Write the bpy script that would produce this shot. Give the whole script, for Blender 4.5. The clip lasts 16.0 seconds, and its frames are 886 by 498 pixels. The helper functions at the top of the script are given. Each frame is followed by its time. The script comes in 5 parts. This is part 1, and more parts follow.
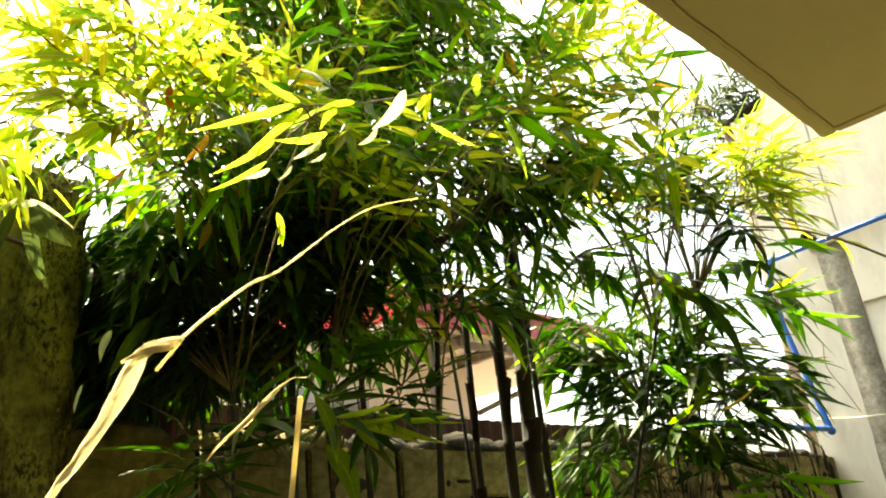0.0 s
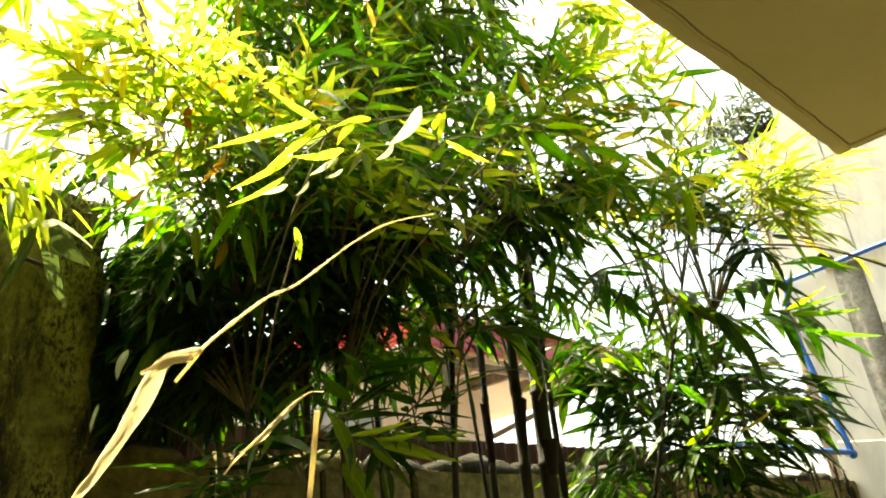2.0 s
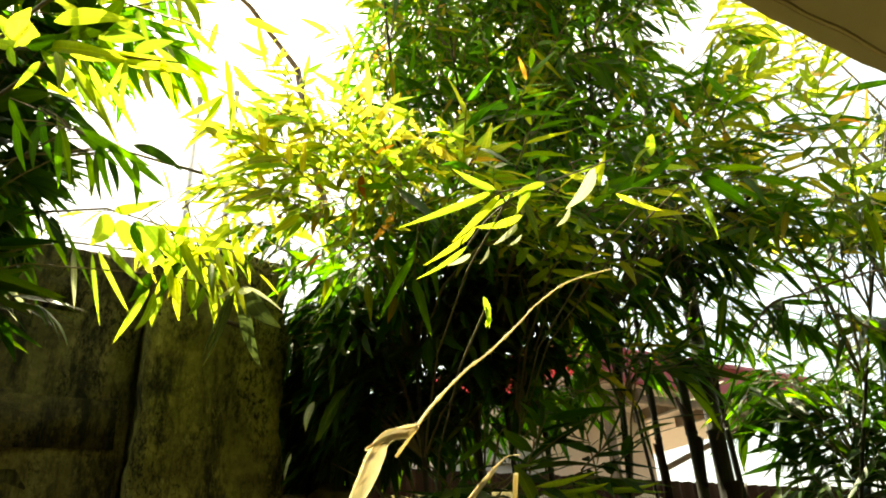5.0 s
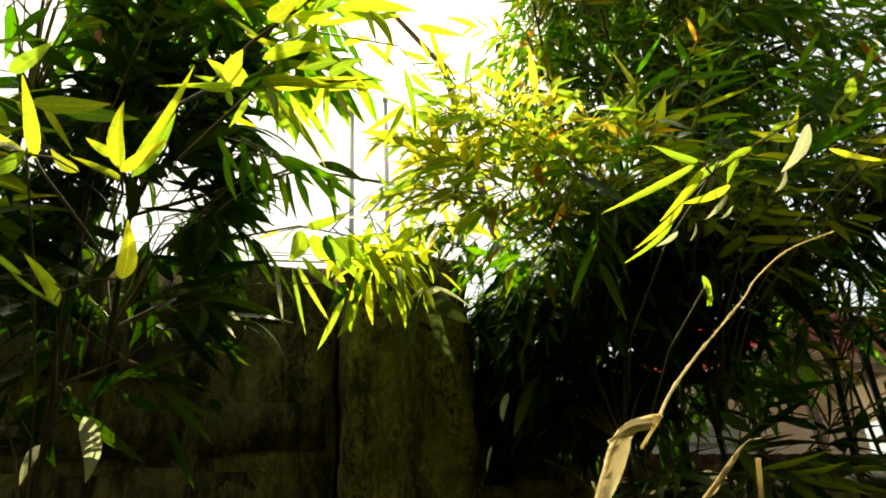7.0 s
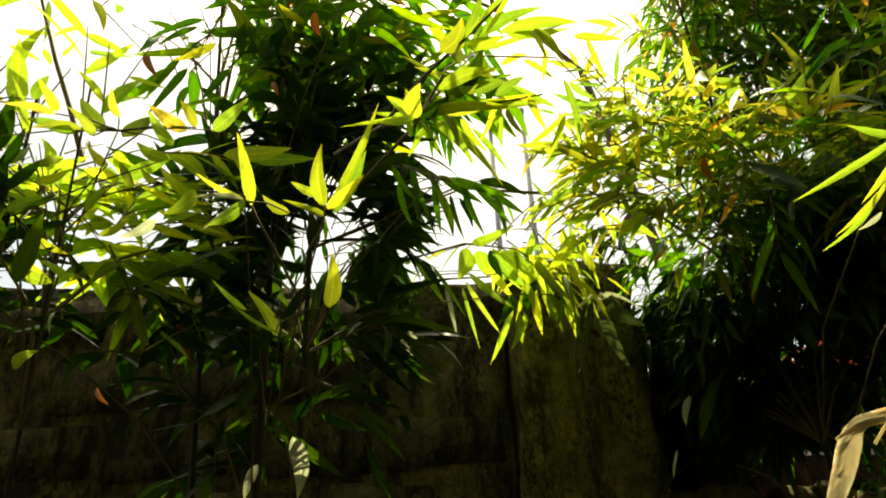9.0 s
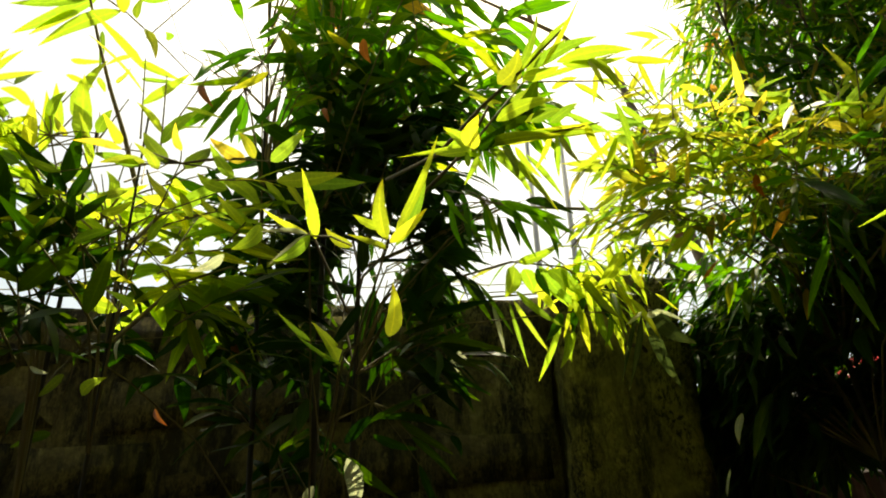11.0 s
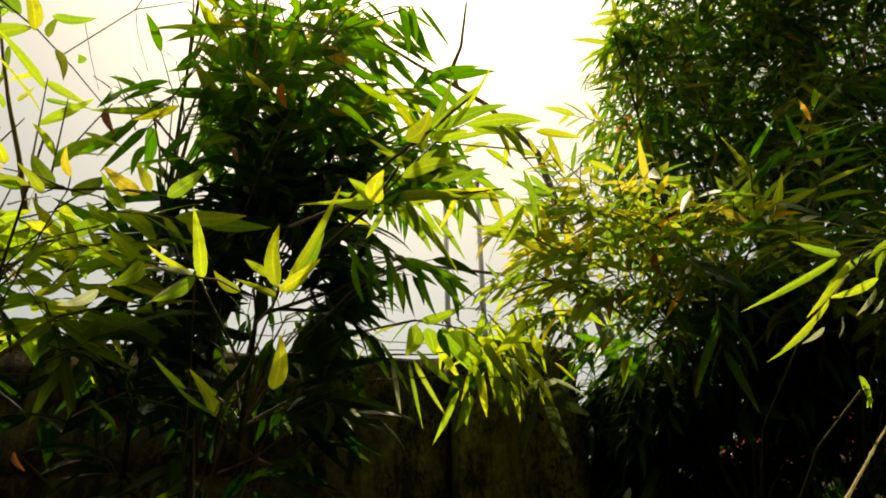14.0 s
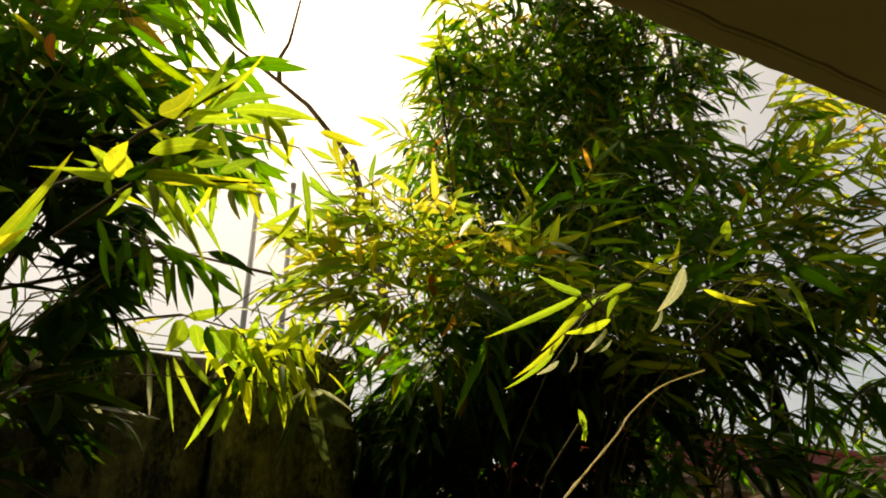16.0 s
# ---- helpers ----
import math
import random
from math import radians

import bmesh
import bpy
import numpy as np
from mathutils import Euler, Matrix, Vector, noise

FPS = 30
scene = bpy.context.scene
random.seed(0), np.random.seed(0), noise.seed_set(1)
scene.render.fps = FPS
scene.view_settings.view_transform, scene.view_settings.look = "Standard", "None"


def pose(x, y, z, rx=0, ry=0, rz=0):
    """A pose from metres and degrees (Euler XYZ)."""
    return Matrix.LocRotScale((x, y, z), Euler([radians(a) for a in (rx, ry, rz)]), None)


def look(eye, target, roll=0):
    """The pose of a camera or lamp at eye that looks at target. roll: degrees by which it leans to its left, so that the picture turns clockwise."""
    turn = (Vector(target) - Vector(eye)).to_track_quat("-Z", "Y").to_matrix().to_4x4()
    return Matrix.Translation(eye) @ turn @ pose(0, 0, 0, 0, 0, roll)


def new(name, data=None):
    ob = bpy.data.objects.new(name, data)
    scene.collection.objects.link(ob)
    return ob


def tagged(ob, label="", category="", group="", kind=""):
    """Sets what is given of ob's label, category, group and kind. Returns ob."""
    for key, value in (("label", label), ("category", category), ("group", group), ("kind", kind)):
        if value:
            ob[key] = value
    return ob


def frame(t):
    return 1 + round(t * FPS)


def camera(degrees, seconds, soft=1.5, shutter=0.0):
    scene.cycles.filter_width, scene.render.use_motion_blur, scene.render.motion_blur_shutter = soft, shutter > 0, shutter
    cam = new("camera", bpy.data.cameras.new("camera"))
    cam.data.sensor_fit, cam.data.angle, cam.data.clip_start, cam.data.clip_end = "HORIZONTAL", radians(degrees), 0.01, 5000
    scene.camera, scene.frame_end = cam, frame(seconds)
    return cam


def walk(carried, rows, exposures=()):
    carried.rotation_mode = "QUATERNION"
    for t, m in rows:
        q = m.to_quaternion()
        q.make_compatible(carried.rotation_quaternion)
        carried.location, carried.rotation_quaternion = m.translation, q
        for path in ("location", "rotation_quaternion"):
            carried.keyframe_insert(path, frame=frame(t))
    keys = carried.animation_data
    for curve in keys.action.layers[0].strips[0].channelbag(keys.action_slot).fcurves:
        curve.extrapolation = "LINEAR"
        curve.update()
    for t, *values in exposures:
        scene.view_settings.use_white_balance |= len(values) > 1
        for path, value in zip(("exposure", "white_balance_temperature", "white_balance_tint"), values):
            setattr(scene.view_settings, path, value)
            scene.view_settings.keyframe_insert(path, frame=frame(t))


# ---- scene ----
cam = camera(62.55, 16.0, soft=1.9)
PATH = [
    (0.0, -0.0037, -0.0006, 1.5000, 112.20, 5.21, -42.56),
    (0.5, 0.0021, 0.0051, 1.4965, 111.99, 5.16, -43.47),
    (1.0, 0.0037, 0.0081, 1.5003, 112.36, 5.20, -43.29),
    (1.5, -0.0030, 0.0020, 1.4982, 112.93, 5.22, -42.07),
    (2.0, -0.0058, 0.0043, 1.4895, 114.10, 5.01, -41.52),
    (2.5, -0.0167, 0.0049, 1.4847, 115.12, 4.68, -40.06),
    (3.0, -0.0354, -0.0106, 1.5109, 115.37, 4.10, -38.59),
    (3.5, -0.0520, -0.0135, 1.5069, 115.73, 3.57, -36.31),
    (3.7, -0.0588, -0.0156, 1.5063, 115.90, 3.45, -35.81),
    (5.8, -0.0830, -0.0006, 1.5286, 118.17, 3.21, -24.61),
    (6.0, -0.0908, -0.0031, 1.5289, 118.17, 3.08, -23.31),
    (6.5, -0.1100, 0.0080, 1.5321, 117.32, 3.20, -19.81),
    (7.0, -0.1255, 0.0213, 1.5333, 117.05, 3.33, -16.17),
    (7.5, -0.1365, 0.0188, 1.5229, 117.80, 3.04, -12.72),
    (8.0, -0.1516, 0.0097, 1.5103, 118.46, 2.39, -8.91),
    (8.5, -0.1668, 0.0122, 1.5278, 118.49, 2.31, -6.29),
    (9.0, -0.1770, 0.0098, 1.5271, 118.57, 2.61, -3.73),
    (9.2, -0.1814, 0.0064, 1.5189, 119.08, 3.28, -2.18),
    (11.3, -0.2077, -0.0141, 1.5485, 119.45, 1.73, -0.85),
    (11.5, -0.2057, -0.0182, 1.5482, 120.24, 1.30, -1.32),
    (12.0, -0.2076, -0.0232, 1.5465, 122.39, 0.99, -1.14),
    (12.5, -0.2086, -0.0197, 1.5506, 123.49, 0.75, -1.04),
    (13.0, -0.2042, -0.0159, 1.5484, 124.32, 0.54, -1.91),
    (13.5, -0.1987, -0.0116, 1.5471, 123.85, 0.75, -5.12),
    (14.0, -0.1845, 0.0029, 1.5550, 123.53, 1.42, -9.11),
    (14.5, -0.1715, -0.0024, 1.5493, 124.24, 2.22, -12.24),
    (15.0, -0.1468, -0.0079, 1.5475, 124.80, 2.80, -16.08),
    (15.5, -0.1202, 0.0076, 1.5561, 124.01, 3.14, -20.85),
    (16.0, -0.1058, 0.0124, 1.5658, 123.74, 3.13, -25.24),
]
walk(cam, [(t, pose(x, y, z, rx, ry, rz)) for t, x, y, z, rx, ry, rz in PATH],
     exposures=[(0.0, 2.50, 8500, 0), (3.7, 2.35, 8500, -2), (5.8, 1.35, 8700, -2), (9.2, 0.57, 8700, -4), (11.3, 0.58, 8400, -5), (12.5, 0.0, 8700, -6), (13.3, -0.18, 8800, -6), (14.0, -0.22, 9200, -2), (15.0, -0.18, 9500, 3), (16.0, 0.08, 9600, 5)])

# ---- world and sun ----
SUN_AZ, SUN_EL = 83.0, 67.0          # degrees: from +x towards +y, and above the horizon
sun_way = Vector((math.cos(radians(SUN_AZ)) * math.cos(radians(SUN_EL)),
                  math.sin(radians(SUN_AZ)) * math.cos(radians(SUN_EL)), math.sin(radians(SUN_EL))))
world = bpy.data.worlds.new("sky")
scene.world = world
world.use_nodes = True
wn = world.node_tree.nodes
sky = wn.new("ShaderNodeTexSky")
sky.sky_type = "NISHITA"
sky.sun_disc = False
sky.sun_elevation = radians(SUN_EL)
sky.sun_rotation = math.atan2(sun_way.x, sun_way.y)
sky.air_density, sky.dust_density, sky.ozone_density = 1.0, 5.0, 1.0
wn["Background"].inputs["Strength"].default_value = 0.15
world.node_tree.links.new(sky.outputs["Color"], wn["Background"].inputs["Color"])
sun = new("sun", bpy.data.lights.new("sun", "SUN"))
sun.data.energy, sun.data.angle, sun.data.color = 5.0, radians(0.5), (1.0, 0.95, 0.84)
sun.matrix_world = look(sun_way * 40, (0, 0, 0))


# ---- materials ----
def mat(name, rough=0.7, spec=0.3):
    m = bpy.data.materials.new(name)
    m.use_nodes = True
    b = m.node_tree.nodes["Principled BSDF"]
    b.inputs["Roughness"].default_value = rough
    b.inputs["Specular IOR Level"].default_value = spec
    return m, m.node_tree.nodes, m.node_tree.links, b


def noise_node(n, l, scale, detail=4, rough=0.6, stretch=None, coords="Object"):
    tc = n.new("ShaderNodeTexCoord")
    out = tc.outputs[coords]
    if stretch:
        mp = n.new("ShaderNodeMapping")
        mp.inputs["Scale"].default_value = stretch
        l.new(out, mp.inputs["Vector"])
        out = mp.outputs["Vector"]
    t = n.new("ShaderNodeTexNoise")
    t.inputs["Scale"].default_value, t.inputs["Detail"].default_value, t.inputs["Roughness"].default_value = scale, detail, rough
    l.new(out, t.inputs["Vector"])
    return t.outputs["Fac"]


def ramp(n, l, fac, stops):
    r = n.new("ShaderNodeValToRGB")
    e = r.color_ramp.elements
    while len(e) < len(stops):
        e.new(0.5)
    for k, (p, c) in zip(e, stops):
        k.position, k.color = p, (*c, 1) if len(c) == 3 else c
    l.new(fac, r.inputs["Fac"])
    return r.outputs["Color"]


def mixed(n, l, fac, a, b, mode="MIX"):
    x = n.new("ShaderNodeMix")
    x.data_type, x.blend_type = "RGBA", mode
    for s, v in ((x.inputs[0], fac), (x.inputs[6], a), (x.inputs[7], b)):
        if isinstance(v, (int, float)):
            s.default_value = v
        elif isinstance(v, tuple):
            s.default_value = (*v, 1)
        else:
            l.new(v, s)
    return x.outputs[2]


def bump(n, l, b, height, strength, dist=0.01):
    k = n.new("ShaderNodeBump")
    k.inputs["Strength"].default_value, k.inputs["Distance"].default_value = strength, dist
    l.new(height, k.inputs["Height"])
    l.new(k.outputs["Normal"], b.inputs["Normal"])


def concrete(name, light, mid, dark, streaks=True, pieces=False):
    m, n, l, b = mat(name, 0.9, 0.2)
    big = noise_node(n, l, 2.2, 6, 0.65)
    col = ramp(n, l, big, [(0.3, dark), (0.5, mid), (0.72, light)])
    blot = noise_node(n, l, 8.5, 6, 0.75)
    col = mixed(n, l, 0.7, col, ramp(n, l, blot, [(0.36, (0.35, 0.34, 0.3)), (0.5, (0.85, 0.85, 0.8)), (0.64, (1.25, 1.25, 1.2))]), "MULTIPLY")
    fine = noise_node(n, l, 38, 5, 0.7)
    col = mixed(n, l, 0.55, col, ramp(n, l, fine, [(0.3, (0.35, 0.34, 0.3)), (0.65, (1, 1, 1))]), "MULTIPLY")
    if streaks:
        st = noise_node(n, l, 3.2, 7, 0.75, (2.6, 2.6, 0.7))
        col = mixed(n, l, ramp(n, l, st, [(0.46, (0, 0, 0)), (0.58, (0.9, 0.9, 0.9))]), col, (0.014, 0.013, 0.006))
        spk = noise_node(n, l, 60, 5, 0.8, (1.5, 1.5, 0.7))
        patch = noise_node(n, l, 2.6, 5, 0.7, (1.6, 1.6, 0.8))
        spots = mixed(n, l, 1.0, ramp(n, l, spk, [(0.47, (0, 0, 0)), (0.56, (0.95, 0.95, 0.95))]), ramp(n, l, patch, [(0.42, (0.12, 0.12, 0.12)), (0.58, (1, 1, 1))]), "MULTIPLY")
        col = mixed(n, l, spots, col, (0.014, 0.013, 0.005))
        lime = noise_node(n, l, 13, 6, 0.8, (1.5, 1.5, 0.7))
        col = mixed(n, l, ramp(n, l, lime, [(0.60, (0, 0, 0)), (0.74, (0.6, 0.6, 0.6))]), col, tuple(min(1, c * 1.5) for c in light))
    if pieces:
        oi = n.new("ShaderNodeObjectInfo")
        col = mixed(n, l, 1.0, col, ramp(n, l, oi.outputs["Random"], [(0, (0.7, 0.68, 0.62)), (1, (1.1, 1.08, 1.0))]), "MULTIPLY")
    l.new(col, b.inputs["Base Color"])
    bump(n, l, b, noise_node(n, l, 20, 9, 0.78), 1.0, 0.02)
    return m


def leaf_material(name, stops, clear=(1.0, 1.0, 0.5), thin=0.5):
    """Green blades: the upper skin is a little glossy, and the light comes through them yellow-green."""
    m, n, l, b = mat(name, 0.42, 0.15)
    g = n.new("ShaderNodeNewGeometry")
    oi = n.new("ShaderNodeObjectInfo")
    add = n.new("ShaderNodeMath")
    add.operation = "ADD"
    l.new(g.outputs["Random Per Island"], add.inputs[0])
    l.new(oi.outputs["Random"], add.inputs[1])
    fr = n.new("ShaderNodeMath")
    fr.operation = "FRACT"
    l.new(add.outputs[0], fr.inputs[0])
    col = ramp(n, l, fr.outputs[0], stops)
    # long veins, a pale midrib, and patchy wear towards the tip
    sep = n.new("ShaderNodeSeparateXYZ")
    uv = n.new("ShaderNodeTexCoord").outputs["UV"]
    l.new(uv, sep.inputs[0])
    vein = noise_node(n, l, 1.0, 3, 0.6, (3.0, 22.0, 1.0), "UV")
    col = mixed(n, l, 0.4, col, ramp(n, l, vein, [(0.32, (0.62, 0.66, 0.55)), (0.68, (1.3, 1.25, 1.1))]), "MULTIPLY")
    blot = noise_node(n, l, 24, 4, 0.7)
    col = mixed(n, l, 0.35, col, ramp(n, l, blot, [(0.35, (0.55, 0.62, 0.5)), (0.65, (1.3, 1.2, 1.0))]), "MULTIPLY")
    rib = ramp(n, l, sep.outputs["Y"], [(0.44, (0, 0, 0)), (0.49, (0.6, 0.6, 0.6)), (0.51, (0.6, 0.6, 0.6)), (0.56, (0, 0, 0))])
    col = mixed(n, l, rib, col, mixed(n, l, 1.0, col, (1.9, 1.6, 1.6), "MULTIPLY"))
    tip = ramp(n, l, sep.outputs["X"], [(0.72, (0, 0, 0)), (1.0, (0.5, 0.5, 0.5))])
    col = mixed(n, l, tip, col, mixed(n, l, 1.0, col, (1.7, 1.25, 0.9), "MULTIPLY"))
    l.new(col, b.inputs["Base Color"])
    tr = n.new("ShaderNodeBsdfTranslucent")
    l.new(mixed(n, l, 1.0, col, clear, "MULTIPLY"), tr.inputs["Color"])
    mx = n.new("ShaderNodeMixShader")
    mx.inputs[0].default_value = thin
    l.new(b.outputs[0], mx.inputs[1])
    l.new(tr.outputs[0], mx.inputs[2])
    l.new(mx.outputs[0], n["Material Output"].inputs["Surface"])
    return m


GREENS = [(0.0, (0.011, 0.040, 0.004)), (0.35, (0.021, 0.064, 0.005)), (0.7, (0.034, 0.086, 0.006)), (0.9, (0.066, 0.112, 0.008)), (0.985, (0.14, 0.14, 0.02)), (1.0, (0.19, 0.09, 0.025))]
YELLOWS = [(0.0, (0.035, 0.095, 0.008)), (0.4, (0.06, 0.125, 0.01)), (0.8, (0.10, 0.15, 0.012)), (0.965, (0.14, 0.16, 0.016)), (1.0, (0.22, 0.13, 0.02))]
M_LEAF = leaf_material("bamboo_leaf", GREENS, (6.0, 5.9, 3.0), 0.5)
# darker, less clear copy of the bamboo leaf: shade put into its colour
M_SHADE = leaf_material("shaded_leaf", [(p, tuple(0.82 * k for k in c)) for p, c in GREENS[:-2]], (1.7, 2.1, 0.9), 0.28)
# sun glint on a leaf, put in as a whitish base colour
M_GLINT = leaf_material("leaf_glint", [(0.0, (0.50, 0.56, 0.42)), (1.0, (0.58, 0.62, 0.48))], (1.1, 1.1, 0.9), 0.5)
# brighter, clearer copies of the leaf, with sunlight put into the colour
M_YELLOW = leaf_material("sunlit_yellow_leaf", YELLOWS, (6.4, 4.5, 5.5), 0.64)
M_BRIGHT = leaf_material("sunlit_green_leaf", [(0.0, (0.040, 0.105, 0.008)), (0.6, (0.075, 0.145, 0.010)), (1.0, (0.12, 0.175, 0.013))], (7.0, 4.9, 5.5), 0.64)
# near-black leaf; on the hanging fan the darkness stands for shade
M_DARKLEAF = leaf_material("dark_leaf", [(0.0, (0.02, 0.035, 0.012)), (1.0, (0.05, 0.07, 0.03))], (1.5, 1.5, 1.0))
M_DRY = leaf_material("dry_leaf", [(0.0, (0.84, 0.75, 0.55)), (1.0, (0.89, 0.82, 0.64))], (1.1, 1.05, 0.9), 0.6)

M_WITHERED = leaf_material("withered_leaf", [(0.0, (0.24, 0.075, 0.02)), (1.0, (0.32, 0.13, 0.03))], (1.6, 1.4, 1.0), 0.5)


def bark(name, a, b2, scale=30):
    m, n, l, b = mat(name, 0.6, 0.35)
    col = ramp(n, l, noise_node(n, l, scale, 5, 0.7, (1, 1, 0.25)), [(0.32, a), (0.68, b2)])
    l.new(col, b.inputs["Base Color"])
    bump(n, l, b, noise_node(n, l, scale * 2, 5, 0.7, (1, 1, 0.2)), 0.5, 0.004)
    return m


M_CULM = bark("bamboo_culm", (0.010, 0.009, 0.005), (0.038, 0.031, 0.015))
M_TWIG = bark("bamboo_twig", (0.10, 0.085, 0.03), (0.20, 0.16, 0.06))
M_SHEATH = bark("culm_sheath", (0.02, 0.012, 0.007), (0.065, 0.036, 0.018), 18)
M_WALL = concrete("weathered_plaster", (0.33, 0.29, 0.11), (0.22, 0.19, 0.07), (0.075, 0.066, 0.024))
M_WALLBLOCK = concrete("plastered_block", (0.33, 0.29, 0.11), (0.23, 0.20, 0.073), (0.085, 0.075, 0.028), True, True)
M_COLUMN = concrete("mossy_concrete", (0.52, 0.47, 0.13), (0.34, 0.305, 0.08), (0.09, 0.08, 0.022))
M_BLOCK = concrete("hollow_block", (0.44, 0.385, 0.17), (0.34, 0.295, 0.125), (0.19, 0.165, 0.07), False, True)
# mortar darkened so its colour holds the shade missing on the wall top
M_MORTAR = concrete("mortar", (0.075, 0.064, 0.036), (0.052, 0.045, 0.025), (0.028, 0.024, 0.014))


def paint(name, base, dirt, amount=0.35, rough=0.75):
    m, n, l, b = mat(name, rough, 0.3)
    f = ramp(n, l, noise_node(n, l, 3.1, 7, 0.7, (1.6, 1.6, 0.6)), [(0.45, (0, 0, 0)), (0.8, (1, 1, 1))])
    col = mixed(n, l, f, base, tuple(base[i] * (1 - amount) + dirt[i] * amount for i in range(3)))
    l.new(col, b.inputs["Base Color"])
    bump(n, l, b, noise_node(n, l, 60, 5, 0.6), 0.25, 0.004)
    return m


M_SOFFIT = paint("cream_soffit_paint", (0.93, 0.82, 0.40), (0.72, 0.60, 0.26))
M_ENDWALL = paint("cream_wall_paint", (0.72, 0.69, 0.56), (0.35, 0.32, 0.24), 0.5)
M_PILASTER = concrete("bare_cement", (0.56, 0.53, 0.45), (0.47, 0.445, 0.375), (0.33, 0.31, 0.25), False)
# dark cement; on the unseen house walls its tone cuts bounced light
M_DARKWALL = concrete("dark_cement", (0.15, 0.14, 0.11), (0.11, 0.10, 0.08), (0.05, 0.045, 0.035))
M_HOUSE = paint("peach_wall_paint", (0.80, 0.66, 0.57), (0.55, 0.45, 0.38))
M_RED = paint("red_roof_paint", (0.45, 0.09, 0.115), (0.28, 0.07, 0.07), 0.5, 0.5)
M_BLUE = paint("blue_pipe", (0.02, 0.12, 0.42), (0.03, 0.08, 0.2), 0.4, 0.4)
M_GREY = paint("grey_paint", (0.42, 0.41, 0.40), (0.25, 0.24, 0.22))
M_WOOD = bark("weathered_wood", (0.14, 0.10, 0.07), (0.26, 0.20, 0.14), 12)
M_GROUND = concrete("alley_ground", (0.10, 0.083, 0.048), (0.07, 0.059, 0.034), (0.04, 0.034, 0.02), False)


M_BOUNCE_SLAB = concrete("pale_concrete", (0.40, 0.37, 0.32), (0.34, 0.31, 0.26), (0.24, 0.22, 0.18), False)


def rusty():
    m, n, l, b = mat("rusty_sheet", 0.7, 0.4)
    col = ramp(n, l, noise_node(n, l, 7, 6, 0.7), [(0.3, (0.022, 0.012, 0.008)), (0.55, (0.05, 0.024, 0.014)), (0.75, (0.08, 0.06, 0.05))])
    l.new(col, b.inputs["Base Color"])
    return m


M_RUST = rusty()


# ---- mesh helpers ----
def mesh_of(name, bm, material):
    me = bpy.data.meshes.new(name)
    bm.to_mesh(me)
    bm.free()
    me.materials.append(material)
    return me


def part(name, bm, material, parent, label="", at=None):
    ob = new(name, mesh_of(name, bm, material))
    ob.parent = parent
    if at is not None:
        ob.matrix_basis = at
    if label:
        ob["label"] = label
    return ob


def thing(name, label, category, at=(0, 0, 0), group="", kind=""):
    e = new(name)
    e.location = at
    e.empty_display_size = 0.1
    return tagged(e, label, category, group, kind)


def box(bm, lo, hi, bevel=0.0):
    c = [(a + b) / 2 for a, b in zip(lo, hi)]
    s = [b - a for a, b in zip(lo, hi)]
    r = bmesh.ops.create_cube(bm, size=1, matrix=Matrix.Translation(c) @ Matrix.Diagonal((*s, 1)))
    if bevel:
        edges = list({e for v in r["verts"] for e in v.link_edges})
        bmesh.ops.bevel(bm, geom=edges, offset=bevel, segments=2, affect="EDGES", clamp_overlap=True)
    return bm


def boxed(lo, hi, bevel=0.0):
    return box(bmesh.new(), lo, hi, bevel)


def tube(bm, pts, radii, sides=8, cap=True):
    """A tapered tube along the points."""
    pts = [Vector(p) for p in pts]
    rings, side = [], None
    for i, p in enumerate(pts):
        d = (pts[min(i + 1, len(pts) - 1)] - pts[max(i - 1, 0)]).normalized()
        if side is None:
            side = d.orthogonal().normalized()
        side = (side - d * side.dot(d)).normalized()
        up = d.cross(side)
        r = radii[i] if isinstance(radii, (list, tuple)) else radii
        rings.append([bm.verts.new(p + (side * math.cos(a) + up * math.sin(a)) * r) for a in [2 * math.pi * k / sides for k in range(sides)]])
    for a, b in zip(rings, rings[1:]):
        for k in range(sides):
            f = bm.faces.new((a[k], a[(k + 1) % sides], b[(k + 1) % sides], b[k]))
            f.smooth = True
    if cap:
        bm.faces.new(rings[0][::-1])
        bm.faces.new(rings[-1])
    return bm


def rough_slab(x0, x1, y0, y1, z0, z1, step, wobble, seed, top=0.0):
    """A standing slab with an uneven face and an uneven top edge."""
    bm = boxed((x0, y0, z0), (x1, y1, z1))
    for axis, a, b in ((0, x0, x1), (2, z0, z1)):
        k = max(1, int((b - a) / step))
        for i in range(1, k):
            co = [0, 0, 0]
            co[axis] = a + (b - a) * i / k
            no = [0, 0, 0]
            no[axis] = 1
            bmesh.ops.bisect_plane(bm, geom=bm.verts[:] + bm.edges[:] + bm.faces[:], plane_co=co, plane_no=no)
    for v in bm.verts:
        p = v.co.copy()
        n = noise.noise(p * 2.3 + Vector((seed, 0, 0))) + 0.5 * noise.noise(p * 6.1 + Vector((0, seed, 0)))
        v.co.y += n * wobble
        if p.z > z1 - 1e-4:
            v.co.z += top * (noise.noise(p * 3.3 + Vector((seed, seed, 0))) + 0.6 * noise.noise(p * 11 + Vector((seed, 0, 3))))
        if abs(p.x - x0) < 1e-4 or abs(p.x - x1) < 1e-4:
            v.co.x += wobble * (0.7 * noise.noise(p * 5 + Vector((0, 0, seed))) + 0.9 * noise.noise(p * 19 + Vector((0, seed, 0))))
    for f in bm.faces:
        f.smooth = True
    bm.normal_update()
    return bm


# ---- ground ----
# unseen ground; its dark tone is set to limit the light bounced upwards
bm = bmesh.new()
bmesh.ops.create_grid(bm, x_segments=60, y_segments=60, size=150)
